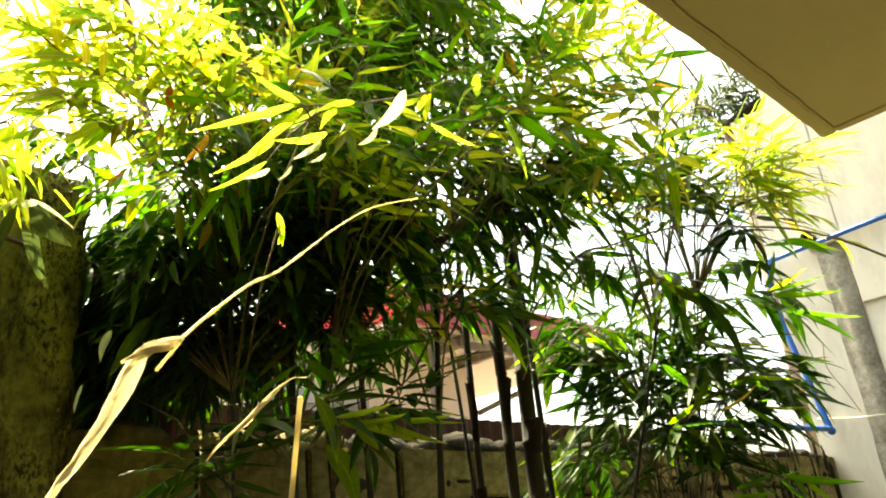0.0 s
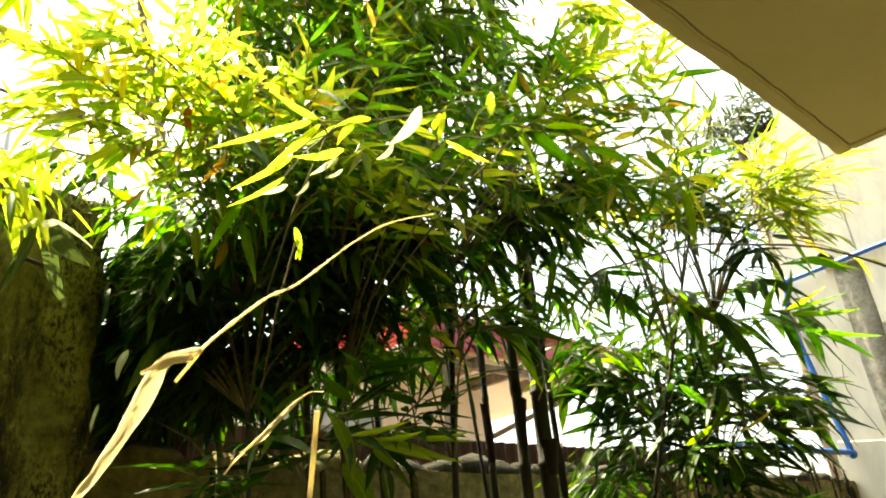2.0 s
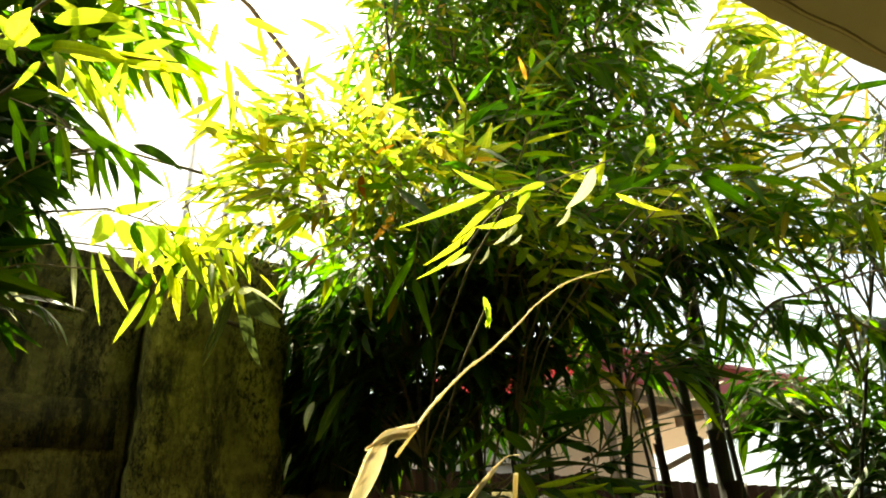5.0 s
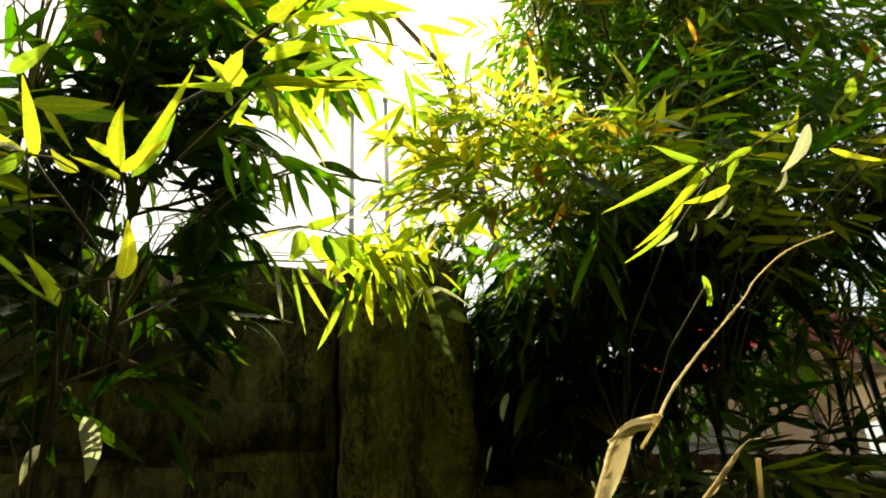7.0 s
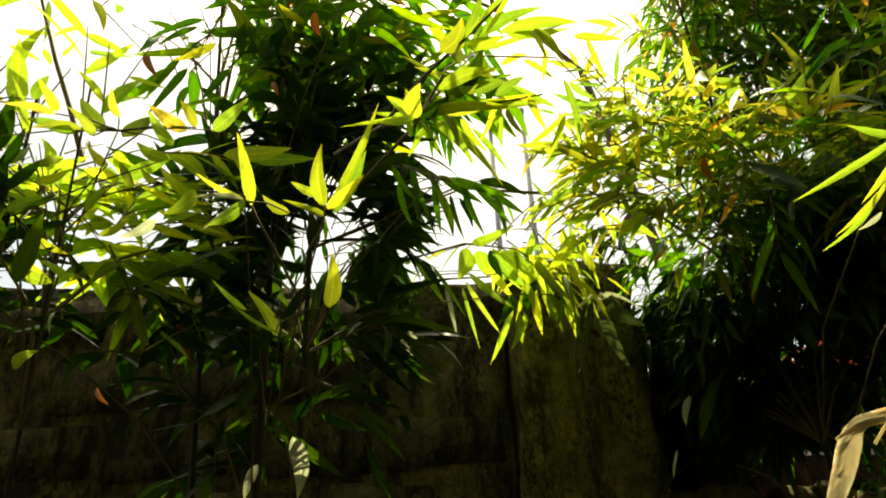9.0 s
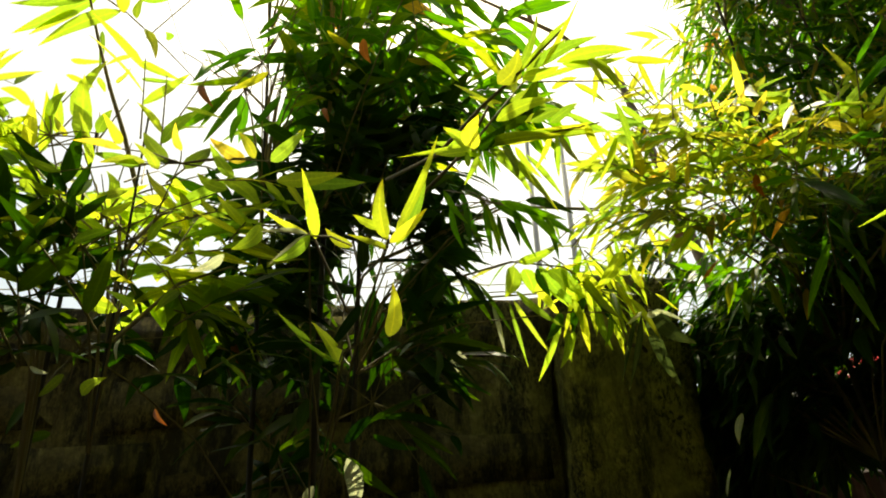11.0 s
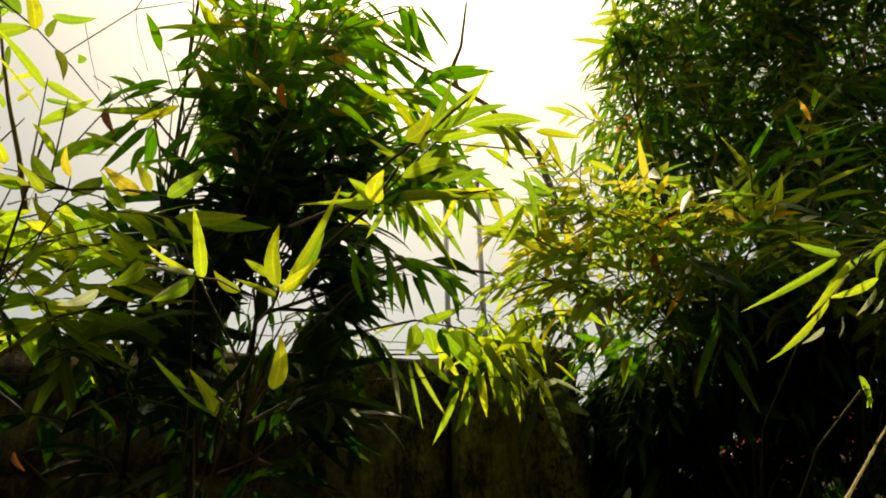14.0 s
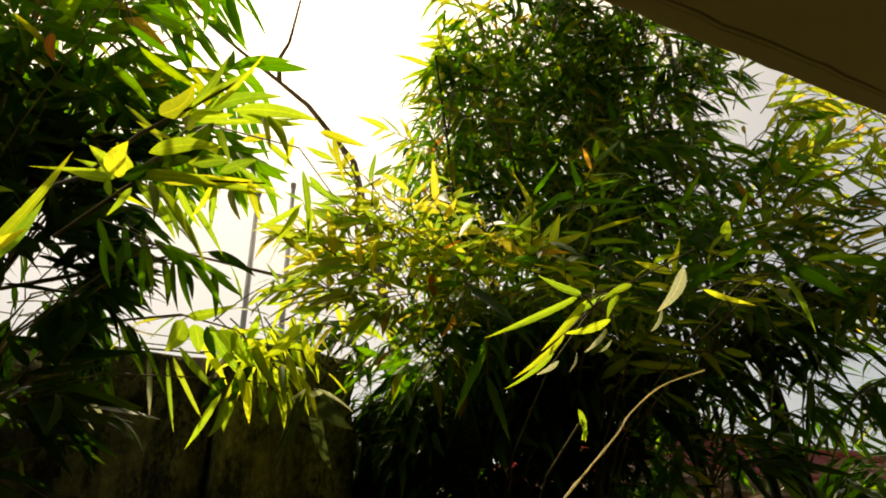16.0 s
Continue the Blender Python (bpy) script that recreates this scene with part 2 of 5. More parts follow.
ground = new("ground", mesh_of("ground", bm, M_GROUND))
tagged(ground, "unseen dark earth of the side yard", "ground", kind="structure")

# unseen pale slab, added to throw sunlight up under the neighbour's eave
yard = new("pavement", mesh_of("pavement", boxed((-8, 2.6, 0.0), (14, 9.0, 0.05)), M_BOUNCE_SLAB))
tagged(yard, "added unseen pale slab that bounces light onto the house", "pavement", kind="structure")

# ---- boundary wall: a tall plastered stretch, a column, then a low block stretch ----
bm = rough_slab(-7.0, 0.20, 2.2, 2.36, -0.05, 2.585, 0.10, 0.022, 3.0, 0.02)
box(bm, (0.12, 2.285, -0.05), (0.27, 2.335, 2.565))
wall_left = new("wall_tall", mesh_of("wall_tall", bm, M_WALL))
tagged(wall_left, "tall boundary wall of stained, roughly plastered hollow blocks", "wall", kind="structure")
column = new("wall_column", mesh_of("wall_column", rough_slab(0.22, 0.625, 2.13, 2.40, -0.05, 2.63, 0.035, 0.022, 9.0, 0.03), M_COLUMN))
tagged(column, "mossy raw concrete column at the end of the wall", "column", kind="structure")

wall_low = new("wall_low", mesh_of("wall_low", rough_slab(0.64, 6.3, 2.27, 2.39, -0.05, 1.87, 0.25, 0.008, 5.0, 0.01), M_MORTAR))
tagged(wall_low, "low boundary wall of bare hollow blocks with squeezed-out mortar", "wall", kind="structure")

# ---- rusty sheet along the low wall's top ----
bm = bmesh.new()
cols = []
for i in range(201):
    x = 0.66 + 3.4 * i / 200
    y = 2.415 + 0.011 * math.sin(x * 2 * math.pi / 0.076)
    cols.append([bm.verts.new((x, y, z)) for z in (1.55, 2.035 + 0.006 * noise.noise(Vector((x * 3, 0, 0))))])
for a, b in zip(cols, cols[1:]):
    bm.faces.new((a[0], b[0], b[1], a[1]))
bmesh.ops.solidify(bm, geom=bm.faces[:], thickness=0.002)
rust = new("roofing_sheet", mesh_of("roofing_sheet", bm, M_RUST))
tagged(rust, "rusty corrugated iron sheet standing behind the block wall", "metal sheet")

# ---- building that closes the alley ----
end_wall = new("wall_end", mesh_of("wall_end", boxed((6.3, -3.0, -0.05), (6.5, 2.335, 4.97)), M_ENDWALL))
tagged(end_wall, "sunlit cream-painted side wall of the next building", "wall", kind="structure")
upper = new("wall_upper", mesh_of("wall_upper", boxed((6.255, -3.0, 2.98), (6.297, 1.70, 7.0), 0.006), M_ENDWALL))
tagged(upper, "slightly proud upper panel of the cream wall", "wall", kind="structure")
pier = new("wall_pier", mesh_of("wall_pier", boxed((6.25, 1.703, 3.53), (6.48, 1.99, 7.0), 0.006), M_ENDWALL))
tagged(pier, "cream pier rising above the wall corner", "wall", kind="structure")
pil = new("pilaster", mesh_of("pilaster", rough_slab(6.278, 6.297, 1.72, 1.93, 0, 3.52, 0.06, 0.012, 2.0), M_PILASTER))
tagged(pil, "bare grey cement pilaster on the cream wall", "pilaster", kind="structure")
bm = boxed((6.285, 1.993, 4.972), (6.56, 2.42, 5.0), 0.006)
for v in bm.verts:
    v.co.z += 0.25 * (2.0 - v.co.y) + 0.1
coping = new("trim", mesh_of("trim", bm, M_DARKWALL))
tagged(coping, "weathered dark coping on the end wall", "coping", kind="structure")

# ---- balcony slab overhead and the house behind the camera ----
bm = boxed((-4.5, -1.6, 2.553), (2.197, 0.527, 2.60))
box(bm, (-4.5, -1.6, 2.575), (2.243, 0.573, 2.72), 0.006)
box(bm, (-4.5, 0.533, 2.55), (2.245, 0.575, 2.60), 0.005)
box(bm, (2.203, -1.6, 2.55), (2.245, 0.532, 2.60), 0.005)
for i in range(60):
    bmesh.ops.bisect_plane(bm, geom=bm.verts[:] + bm.edges[:] + bm.faces[:], plane_co=(-0.8 + 0.051 * i, 0, 0), plane_no=(1, 0, 0))
for i in range(24):
    bmesh.ops.bisect_plane(bm, geom=bm.verts[:] + bm.edges[:] + bm.faces[:], plane_co=(0, -0.7 + 0.052 * i, 0), plane_no=(0, 1, 0))
for v in bm.verts:
    p = v.co.copy()
    v.co.y += 0.005 * noise.noise(p * 2.1) + 0.004 * noise.noise(p * 9.0) * (p.y > 0.5) + 0.004 * noise.noise(p * 27.0) * (p.y > 0.5)
    v.co.x += 0.005 * noise.noise(p * 8.0) * (p.x > 2.19)
    v.co.z += 0.003 * noise.noise(p * 6.0 + Vector((3, 1, 0))) * (p.z < 2.58)
slab = new("ceiling", mesh_of("ceiling", bm, M_SOFFIT))
tagged(slab, "cream-painted concrete slab of the balcony overhead", "ceiling", kind="structure")
# unseen house wall, kept dark so that little light bounces back
house = new("wall_house", mesh_of("wall_house", boxed((-6.0, -1.85, -0.05), (6.3, -1.62, 6.0)), M_DARKWALL))
tagged(house, "unseen house wall along the alley, dark to cut bounced light", "wall", kind="structure")
# unseen block, added to keep sky light off the front of the plants
sky_block = new("wall_sky_block", mesh_of("wall_sky_block", boxed((-4.5, -1.6, 2.724), (2.2, -0.1, 7.5)), M_DARKWALL))
tagged(sky_block, "added unseen block over the slab that cuts the sky light", "wall", kind="structure")
far = new("wall_back", mesh_of("wall_back", boxed((-7.2, -3.0, -0.05), (-7.0, 2.2, 2.6)), M_WALL))
tagged(far, "plain wall closing the alley", "wall", kind="structure")

# ---- neighbour's house over the wall ----
nh = thing("house", "peach-painted neighbouring house with a red roof edge", "house", (5.0, 5.0, 0))
part("wall", boxed((-2.6, 0.0, 0), (0.15, 4.0, 3.196)), M_HOUSE, nh)
part("side_wall", boxed((0.15, 1.6, 0), (0.9, 4.0, 3.196)), M_HOUSE, nh)
part("soffit", boxed((-1.36, -0.66, 3.20), (1.70, 1.6, 3.235)), M_HOUSE, nh)
bm = boxed((-1.40, -0.72, 3.22), (1.72, -0.665, 3.49), 0.010)
for v in bm.verts:
    if v.co.x < -1.2 and v.co.z < 3.35:
        v.co.x += 0.22
part("fascia", bm, M_RED, nh, "faded red fascia board")
part("gutter_lip", boxed((-1.40, -0.765, 3.455), (1.74, -0.722, 3.50), 0.008), M_RED, nh)
bm = bmesh.new()
v = [bm.verts.new(p) for p in ((-1.42, -0.70, 3.50), (1.74, -0.70, 3.50), (1.74, 4.2, 4.2), (-1.42, 4.2, 4.2))]
bm.faces.new(v)
bmesh.ops.solidify(bm, geom=bm.faces[:], thickness=0.02)
part("roof", bm, M_RED, nh, "red painted sheet roof")
for x in (-1.1, -0.55, 0.0, 0.55, 1.1):
    part("rafter", boxed((x - 0.03, -0.66, 3.10), (x + 0.03, -0.002, 3.198), 0.004), M_WOOD, nh)
part("eave_beam", boxed((-1.36, -0.62, 3.10), (1.66, -0.56, 3.16), 0.004), M_WOOD, nh)
bm = tube(bmesh.new(), [(0.16, -0.05, 2.66), (1.2, -0.55, 3.14)], 0.035, 4)
part("bracket", bm, M_WOOD, nh, "slanting timber eave bracket")
part("pipe_stub", tube(bmesh.new(), [(0.62, -0.60, 3.32), (0.62, -0.60, 3.05)], 0.035, 10), M_ENDWALL, nh, "white pipe stub under the eave")
part("post", boxed((-0.93, -0.62, 0.0), (-0.87, -0.56, 3.098), 0.004), M_WOOD, nh, "brown timber post")
win = part("window", boxed((-2.1, -0.03, 2.05), (-1.15, -0.002, 2.78), 0.004), M_GREY, nh, "grey louvred window")
for k in range(6):
    part("slat", boxed((-2.05, -0.06, 2.10 + 0.11 * k), (-1.2, -0.032, 2.17 + 0.11 * k), 0.003), M_GREY, win)
part("ledge", boxed((-2.5, -0.12, 2.40), (0.1, -0.002, 2.46), 0.006), M_HOUSE, nh)

# ---- bamboo ----
rng = np.random.default_rng(7)


def leaf_template(width, curl, fold, bend, fine=False):
    """One lanceolate blade along +x, one long: a midrib and two edges; the third list runs along and across it."""
    st = [(0.0, 0.06), (0.08, 0.55), (0.28, 1.0), (0.55, 0.86), (0.80, 0.45), (1.0, 0.0)]
    if fine:
        st = [(0.0, 0.07), (0.05, 0.42), (0.13, 0.78), (0.26, 1.0), (0.42, 0.97), (0.58, 0.82), (0.73, 0.60), (0.86, 0.34), (0.95, 0.14), (1.0, 0.0)]
    vs, fs, along = [], [], []
    for s, w in st:
        z = -curl * s * s
        y = bend * math.sin(math.pi * s)
        h = width * w / 2
        if s == 1.0:
            vs.append((s, y, z))
            along.append((s, 0.5))
        else:
            ripple = 0.10 * h * math.sin(9 * s + 40 * bend) if fine else 0.0
            vs += [(s, y - h, z + fold * h + ripple), (s, y, z), (s, y + h, z + fold * h - ripple)]
            along += [(s, 0.0), (s, 0.5), (s, 1.0)]
    n = len(st) - 2
    for i in range(n):
        a, b = 3 * i, 3 * i + 3
        fs += [(a, b, b + 1, a + 1), (a + 1, b + 1, b + 2, a + 2)]
    fs += [(3 * n, 3 * n + 3, 3 * n + 1), (3 * n + 1, 3 * n + 3, 3 * n + 2)]
    return np.array(vs), fs, [along[k] for f in fs for k in f]


SHAPES = [(0.115, 0.10, 0.35, 0.02), (0.135, 0.22, 0.25, -0.03), (0.105, 0.32, 0.4, 0.04), (0.125, 0.03, 0.2, 0.0),
          (0.15, 0.05, 0.3, 0.05), (0.15, -0.05, 0.25, -0.05), (0.15, 0.12, 0.35, 0.02), (0.15, 0.18, 0.45, -0.02)]
TEMPLATES = [leaf_template(*q, fine=i > 3) for i, q in enumerate(SHAPES)]
WIDTHS = [q[0] for q in SHAPES]
LEAF_MESHES = {}


def leaf_mesh(kind, material):
    key = (kind, material.name)
    if key not in LEAF_MESHES:
        me = bpy.data.meshes.new("leaf")
        v, f, uv = TEMPLATES[kind]
        me.from_pydata([tuple(p) for p in v], [], f)
        me.uv_layers.new(name="blade").data.foreach_set("uv", [c for q in uv for c in q])
        me.polygons.foreach_set("use_smooth", [True] * len(f))
        me.materials.append(material)
        LEAF_MESHES[key] = me
    return LEAF_MESHES[key]


def unit(v):
    return v / (np.linalg.norm(v) + 1e-9)


def frame_of(d, up):
    """Rows: along the blade, across it, its upper side."""
    d = unit(d)
    y = np.cross(up, d)
    if np.linalg.norm(y) < 1e-3:
        y = np.cross(np.array((1.0, 0, 0)), d)
    y = unit(y)
    return np.array([d, y, np.cross(d, y)])


# gaps in the crowns through which the sun reaches the dry branch and the near shoots
GAPS = [(np.array(p), r) for p, r in (((0.214, 0.586, 1.642), 0.10), ((0.168, 0.553, 1.578), 0.08), ((0.298, 0.639, 1.719), 0.07), ((0.394, 0.701, 1.812), 0.07), ((0.550, 0.812, 1.932), 0.06),
                                      ((-0.251, 0.729, 2.039), 0.09), ((-0.422, 0.700, 2.064), 0.08), ((-0.521, 0.643, 2.042), 0.08), ((0.564, 0.936, 2.196), 0.10), ((0.466, 1.362, 2.510), 0.12),
                                      ((-0.117, 0.977, 2.320), 0.10), ((-0.021, 0.989, 2.424), 0.10), ((0.113, 1.062, 2.525), 0.10), ((-0.904, 1.145, 2.309), 0.14), ((-0.716, 1.223, 2.341), 0.14), ((-0.348, 1.423, 1.841), 0.10), ((-0.436, 1.452, 1.817), 0.07), ((-0.244, 0.684, 1.994), 0.09),
                                      ((-0.571, 0.871, 2.213), 0.08), ((-0.451, 0.869, 2.211), 0.07), ((-0.682, 0.878, 2.207), 0.08), ((-0.810, 0.979, 2.149), 0.08), ((-0.721, 1.022, 2.081), 0.08))]


def in_gap(p):
    s = np.array(sun_way)
    for q, r in GAPS:
        v = p - q
        a = v @ s
        if a > 0.12 and np.linalg.norm(v - s * a) < r:
            return True
    return False


class Foliage:
    """Collects the blades and twigs of one plant, then links them as its parts."""

    def __init__(self, stems):
        self.leaves, self.twigs, self.stems = [], [], stems

    def leaf(self, p, d, length, roll=0.0, kind=None, up=(0, 0, 1), wide=1.0):
        m = frame_of(np.asarray(d, float), np.asarray(up, float))
        c, s = math.cos(roll), math.sin(roll)
        y, z = m[1] * c + m[2] * s, m[2] * c - m[1] * s
        k = int(rng.integers(4)) if kind is None else kind
        self.leaves.append((np.asarray(p, float), m[0], y * wide, z, length, k))

    def twig(self, pts, r0, r1):
        self.twigs.append(([Vector(p) for p in pts], r0, r1))

    def spray(self, p, d, n, size, twig=0.22, droop=0.5, spread=0.75, wide=1.0):
        """A twig that bends down, with alternate blades and a fan at its tip."""
        p, d = np.asarray(p, float), unit(np.asarray(d, float))
        pts = [p]
        step = twig / max(n, 2)
        side = unit(np.cross(d, (0, 0, 1)) + 1e-6)
        for i in range(n):
            d = unit(d + np.array((0, 0, -droop * step * 3.0)))
            p = p + d * step
            pts.append(p)
            sgn = 1 if i % 2 else -1
            a = spread * (1.15 - 0.75 * i / n) * rng.uniform(0.7, 1.3)
            ld = d * math.cos(a) + side * sgn * math.sin(a) + np.array((0, 0, -droop * rng.uniform(0.2, 1.0)))
            ld = ld + rng.normal(0, 0.14, 3)
            self.leaf(p, ld, size * rng.uniform(0.65, 1.15), rng.normal(0, 0.5), wide=wide)
        self.twig(pts[:: max(1, n // 3)] + [pts[-1]], 0.0022, 0.001)

    def stem(self, pts, r0, r1):
        self.twig(pts, r0, r1)

    def fan(self, base, tips, wide=1.0, reach=True):
        """Blades from one knot of a twig to the given tips; the twig comes from the nearest stem."""
        b = np.array(base)
        for t in tips:
            for extra in range(2 if len(tips) > 2 else 1):
                d = np.array(t) - b
                if extra:
                    if rng.random() < 0.6:
                        continue
                    d = d * rng.uniform(0.6, 0.95) + rng.normal(0, 0.24, 3) * np.linalg.norm(d)
                n = np.linalg.norm(d)
                w = min(2.2, max(0.6, 0.019 * wide / (0.12 * n))) * rng.uniform(0.6, 1.15)
                self.leaf(b + d * 0.04, d + np.array((0, 0, 0.12 * n)), n * 1.02, rng.normal(0, 0.4), None, (0.1, -0.9, -0.12), w)
        if reach:
            s = nearest_on(self.stems, base)
            v = Vector(base) - s
            self.twig([s, s + v * 0.35 + Vector((0, 0, 0.10 * v.length)), s + v * 0.75 + Vector((0, 0, 0.08 * v.length)), Vector(base)], 0.0024, 0.0013)

    def blades(self, rows, reach=True):
        """Single blades from base to tip with a width; a twig brings them to the nearest stem."""
        knot = Vector([sum(r[i] for r in rows) / len(rows) for i in range(3)])
        for bx, by, bz, tx, ty, tz, w in rows:
            b, d = np.array((bx, by, bz)), np.array((tx - bx, ty - by, tz - bz))
            n = np.linalg.norm(d)
            k = int(rng.integers(4, len(TEMPLATES)))
            self.leaf(b, d, n, rng.normal(0, 0.3), k, (0.1, -0.8, -0.5), w / (n * WIDTHS[k]))
            if reach and (Vector(b) - knot).length > 0.015:
                self.twig([knot, knot.lerp(Vector(b), 0.5) + Vector((0, 0, 0.006)), Vector(b)], 0.0014, 0.001)
        if reach:
            s = nearest_on(self.stems, knot)
            v = knot - s
            self.twig([s, s + v * 0.35 + Vector((0, 0, 0.10 * v.length)), s + v * 0.75 + Vector((0, 0, 0.06 * v.length)), knot], 0.0026, 0.0014)

    def build(self, parent, material, own=200, label="", thinned=True):
        self.leaves = [q for q in self.leaves if not thinned or not in_gap(q[0] + q[1] * q[4] * 0.5)]
        order = np.argsort([q[0][1] for q in self.leaves])
        picked = set(int(i) for i in order[:own])
        vs, fs, uvs, base = [], [], [], 0
        for i, (p, x, y, z, s, k) in enumerate(self.leaves):
            if i in picked:
                ob = new("leaf", leaf_mesh(k, material))
                ob.parent = parent
                m = Matrix(((x[0], y[0], z[0], p[0]), (x[1], y[1], z[1], p[1]), (x[2], y[2], z[2], p[2]), (0, 0, 0, 1)))
                ob.matrix_basis = Matrix.Translation(-parent.location) @ m @ Matrix.Diagonal((s, s, s, 1))
                continue
            t, f, uv = TEMPLATES[k]
            uvs.append(uv)
            vs.append(p - np.array(parent.location) + s * (t @ np.array([x, y, z])))
            fs.append([tuple(j + base for j in q) for q in f])
            base += len(t)
        if vs:
            me = bpy.data.meshes.new("foliage")
            me.from_pydata(np.concatenate(vs).tolist(), [], [q for f in fs for q in f])
            me.uv_layers.new(name="blade").data.foreach_set("uv", [c for u in uvs for q in u for c in q])
            me.polygons.foreach_set("use_smooth", [True] * len(me.polygons))
            me.materials.append(material)
            ob = tagged(new("foliage", me), label, kind="stuff")
            ob.parent = parent
        if self.twigs:
            bm = bmesh.new()
            for pts, r0, r1 in self.twigs:
                k = len(pts)
                tube(bm, [q - parent.location for q in pts], [r0 + (r1 - r0) * i / (k - 1) for i in range(k)], 4, False)
            ob = part("branchwork", bm, M_TWIG, parent)
            ob["kind"] = "stuff"


def culm_points(base, top, sag, n=14):
    """A stem from base that leans and nods towards its top."""
    b, t = Vector(base), Vector(top)
    out = []
    for i in range(n + 1):
        s = i / n
        q = b.lerp(t, s)
        q += Vector((t.x - b.x, t.y - b.y, 0)) * (s * s - s) * sag
        out.append(q)
    return out


def culm(parent, pts, r0, r1, material=None):
    """A jointed stem: swollen nodes along a tapering tube."""
    bm = bmesh.new()
    path, rad = [], []
    total = sum((b - a).length for a, b in zip(pts, pts[1:]))
    walked, nxt = 0.0, 0.12
    for a, b in zip(pts, pts[1:]):
        seg = (b - a).length
        while walked + seg > nxt:
            s = (nxt - walked) / seg
            q = a.lerp(b, s)
            r = r0 + (r1 - r0) * nxt / total
            d = (b - a).normalized()
            for off, k in ((-0.008, 1.0), (0.0, 1.22), (0.007, 1.0)):
                path.append(q + d * off)
                rad.append(r * k)
            nxt += 0.24
        walked += seg
    tube(bm, [p - parent.location for p in path], rad, 8)
    return part("culm", bm, material or M_CULM, parent)


def nearest_on(stems, p):
    best = min((q for s in stems for q in s), key=lambda q: (Vector((q.x, q.y, q.z * 1.0 + 0.25)) - Vector(p)).length)
    return best


def crown(fol, stems, blobs, size, leaves=(5, 9), droop=0.5, branch=0.25, twig=0.22, wide=1.0, stray=0.45):
    """Fills the blobs (x, y, z, rx, ry, rz, sprays) with sprays that point away from the stems."""
    for x, y, z, rx, rz, count in blobs:
        for _ in range(count):
            o = rng.normal(0, 1, 3)
            o = o / np.linalg.norm(o) * rng.uniform(0.0, 1.0) ** 0.45
            p = np.array((x, y, z)) + o * np.array((rx, rx, rz))
            s = nearest_on(stems, p)
            d = p - np.array(s)
            d[2] *= 0.4
            d = unit(d) + rng.normal(0, stray, 3) + np.array((0, 0, 0.05))
            fol.spray(p, d, int(rng.integers(leaves[0], leaves[1] + 1)), size * rng.uniform(0.6, 1.35), twig, droop, wide=wide)
            if rng.random() < branch:
                v = Vector(p) - s
                if v.length < 1.2:
                    fol.twig([s, s + v * 0.5 + Vector((0, 0, 0.12 * v.length)), Vector(p)], 0.0045, 0.002)


def bamboo(label, base, stem_rows):
    e = thing("bamboo", label, "bamboo", base, "bamboo along the wall")
    stems = []
    for bx, by, tx, ty, tz, sag, r in stem_rows:
        pts = culm_points((base[0] + bx, base[1] + by, 0), (base[0] + tx, base[1] + ty, tz), sag)
        stems.append(pts)
        culm(e, pts, r, r * 0.3)
    return e, stems


# the tall clump by the block wall
main, stems = bamboo("tall dense clump of green bamboo by the block wall", (1.95, 1.75, 0), [
    (-0.10, 0.06, -0.14, 0.0, 4.2, 0.2, 0.017), (-0.02, 0.0, -0.12, -0.16, 4.4, 0.3, 0.026), (0.03, -0.05, -0.04, -0.2, 4.3, 0.3, 0.040), (0.06, -0.02, 0.10, -0.1, 4.2, 0.3, 0.022), (-0.06, 0.0, 0.55, -0.85, 3.3, 0.3, 0.010), (-0.02, 0.03, -0.3, 0.1, 3.6, 0.3, 0.010),
    (0.10, -0.10, 0.02, -0.12, 3.9, 0.2, 0.016), (-0.45, 0.15, -0.75, -0.05, 4.1, 0.4, 0.014), (-0.60, 0.1, -0.95, -0.1, 3.9, 0.4, 0.012),
    (-0.7, 0.2, -0.85, 0.1, 4.1, 0.2, 0.014), (-0.35, 0.1, -0.45, -0.4, 4.2, 0.4, 0.015), (-0.85, 0.25, -1.2, -0.1, 3.9, 0.5, 0.012)])


def sheath(parent, p, d, r, height, seed):
    """A papery husk half round a stem, its top standing off."""
    bm = bmesh.new()
    side = d.orthogonal().normalized()
    up = d.cross(side)
    rows = []
    for i in range(5):
        s = i / 4
        row = []
        for k in range(8):
            a = seed + k / 7 * (4.4 - 2.6 * s)
            rr = r * (1.12 + 0.7 * s * s + 0.12 * noise.noise(Vector((a * 2, s * 3, seed))))
            row.append(bm.verts.new(p + d * height * (s + 0.12 * noise.noise(Vector((a, seed, s)))) + (side * math.cos(a) + up * math.sin(a)) * rr))
        rows.append(row)
    for a, b in zip(rows, rows[1:]):
        for k in range(7):
            bm.faces.new((a[k], a[k + 1], b[k + 1], b[k])).smooth = True
    bmesh.ops.solidify(bm, geom=bm.faces[:], thickness=0.0012)
    part("sheath", bm, M_SHEATH, parent)


random.seed(21)
for i in (0, 1, 2, 3, 6):
    pts = stems[i]
    for k in range(3, 10):
        if random.random() < 0.75:
            s = random.random()
            p = pts[k].lerp(pts[k + 1], s) - main.location
            r = (0.017, 0.026, 0.040, 0.022, 0, 0, 0.016)[i] * (1 - 0.7 * (k + s) / 14)
            sheath(main, p, (pts[k + 1] - pts[k]).normalized(), r, random.uniform(0.10, 0.22), random.uniform(0, 6))
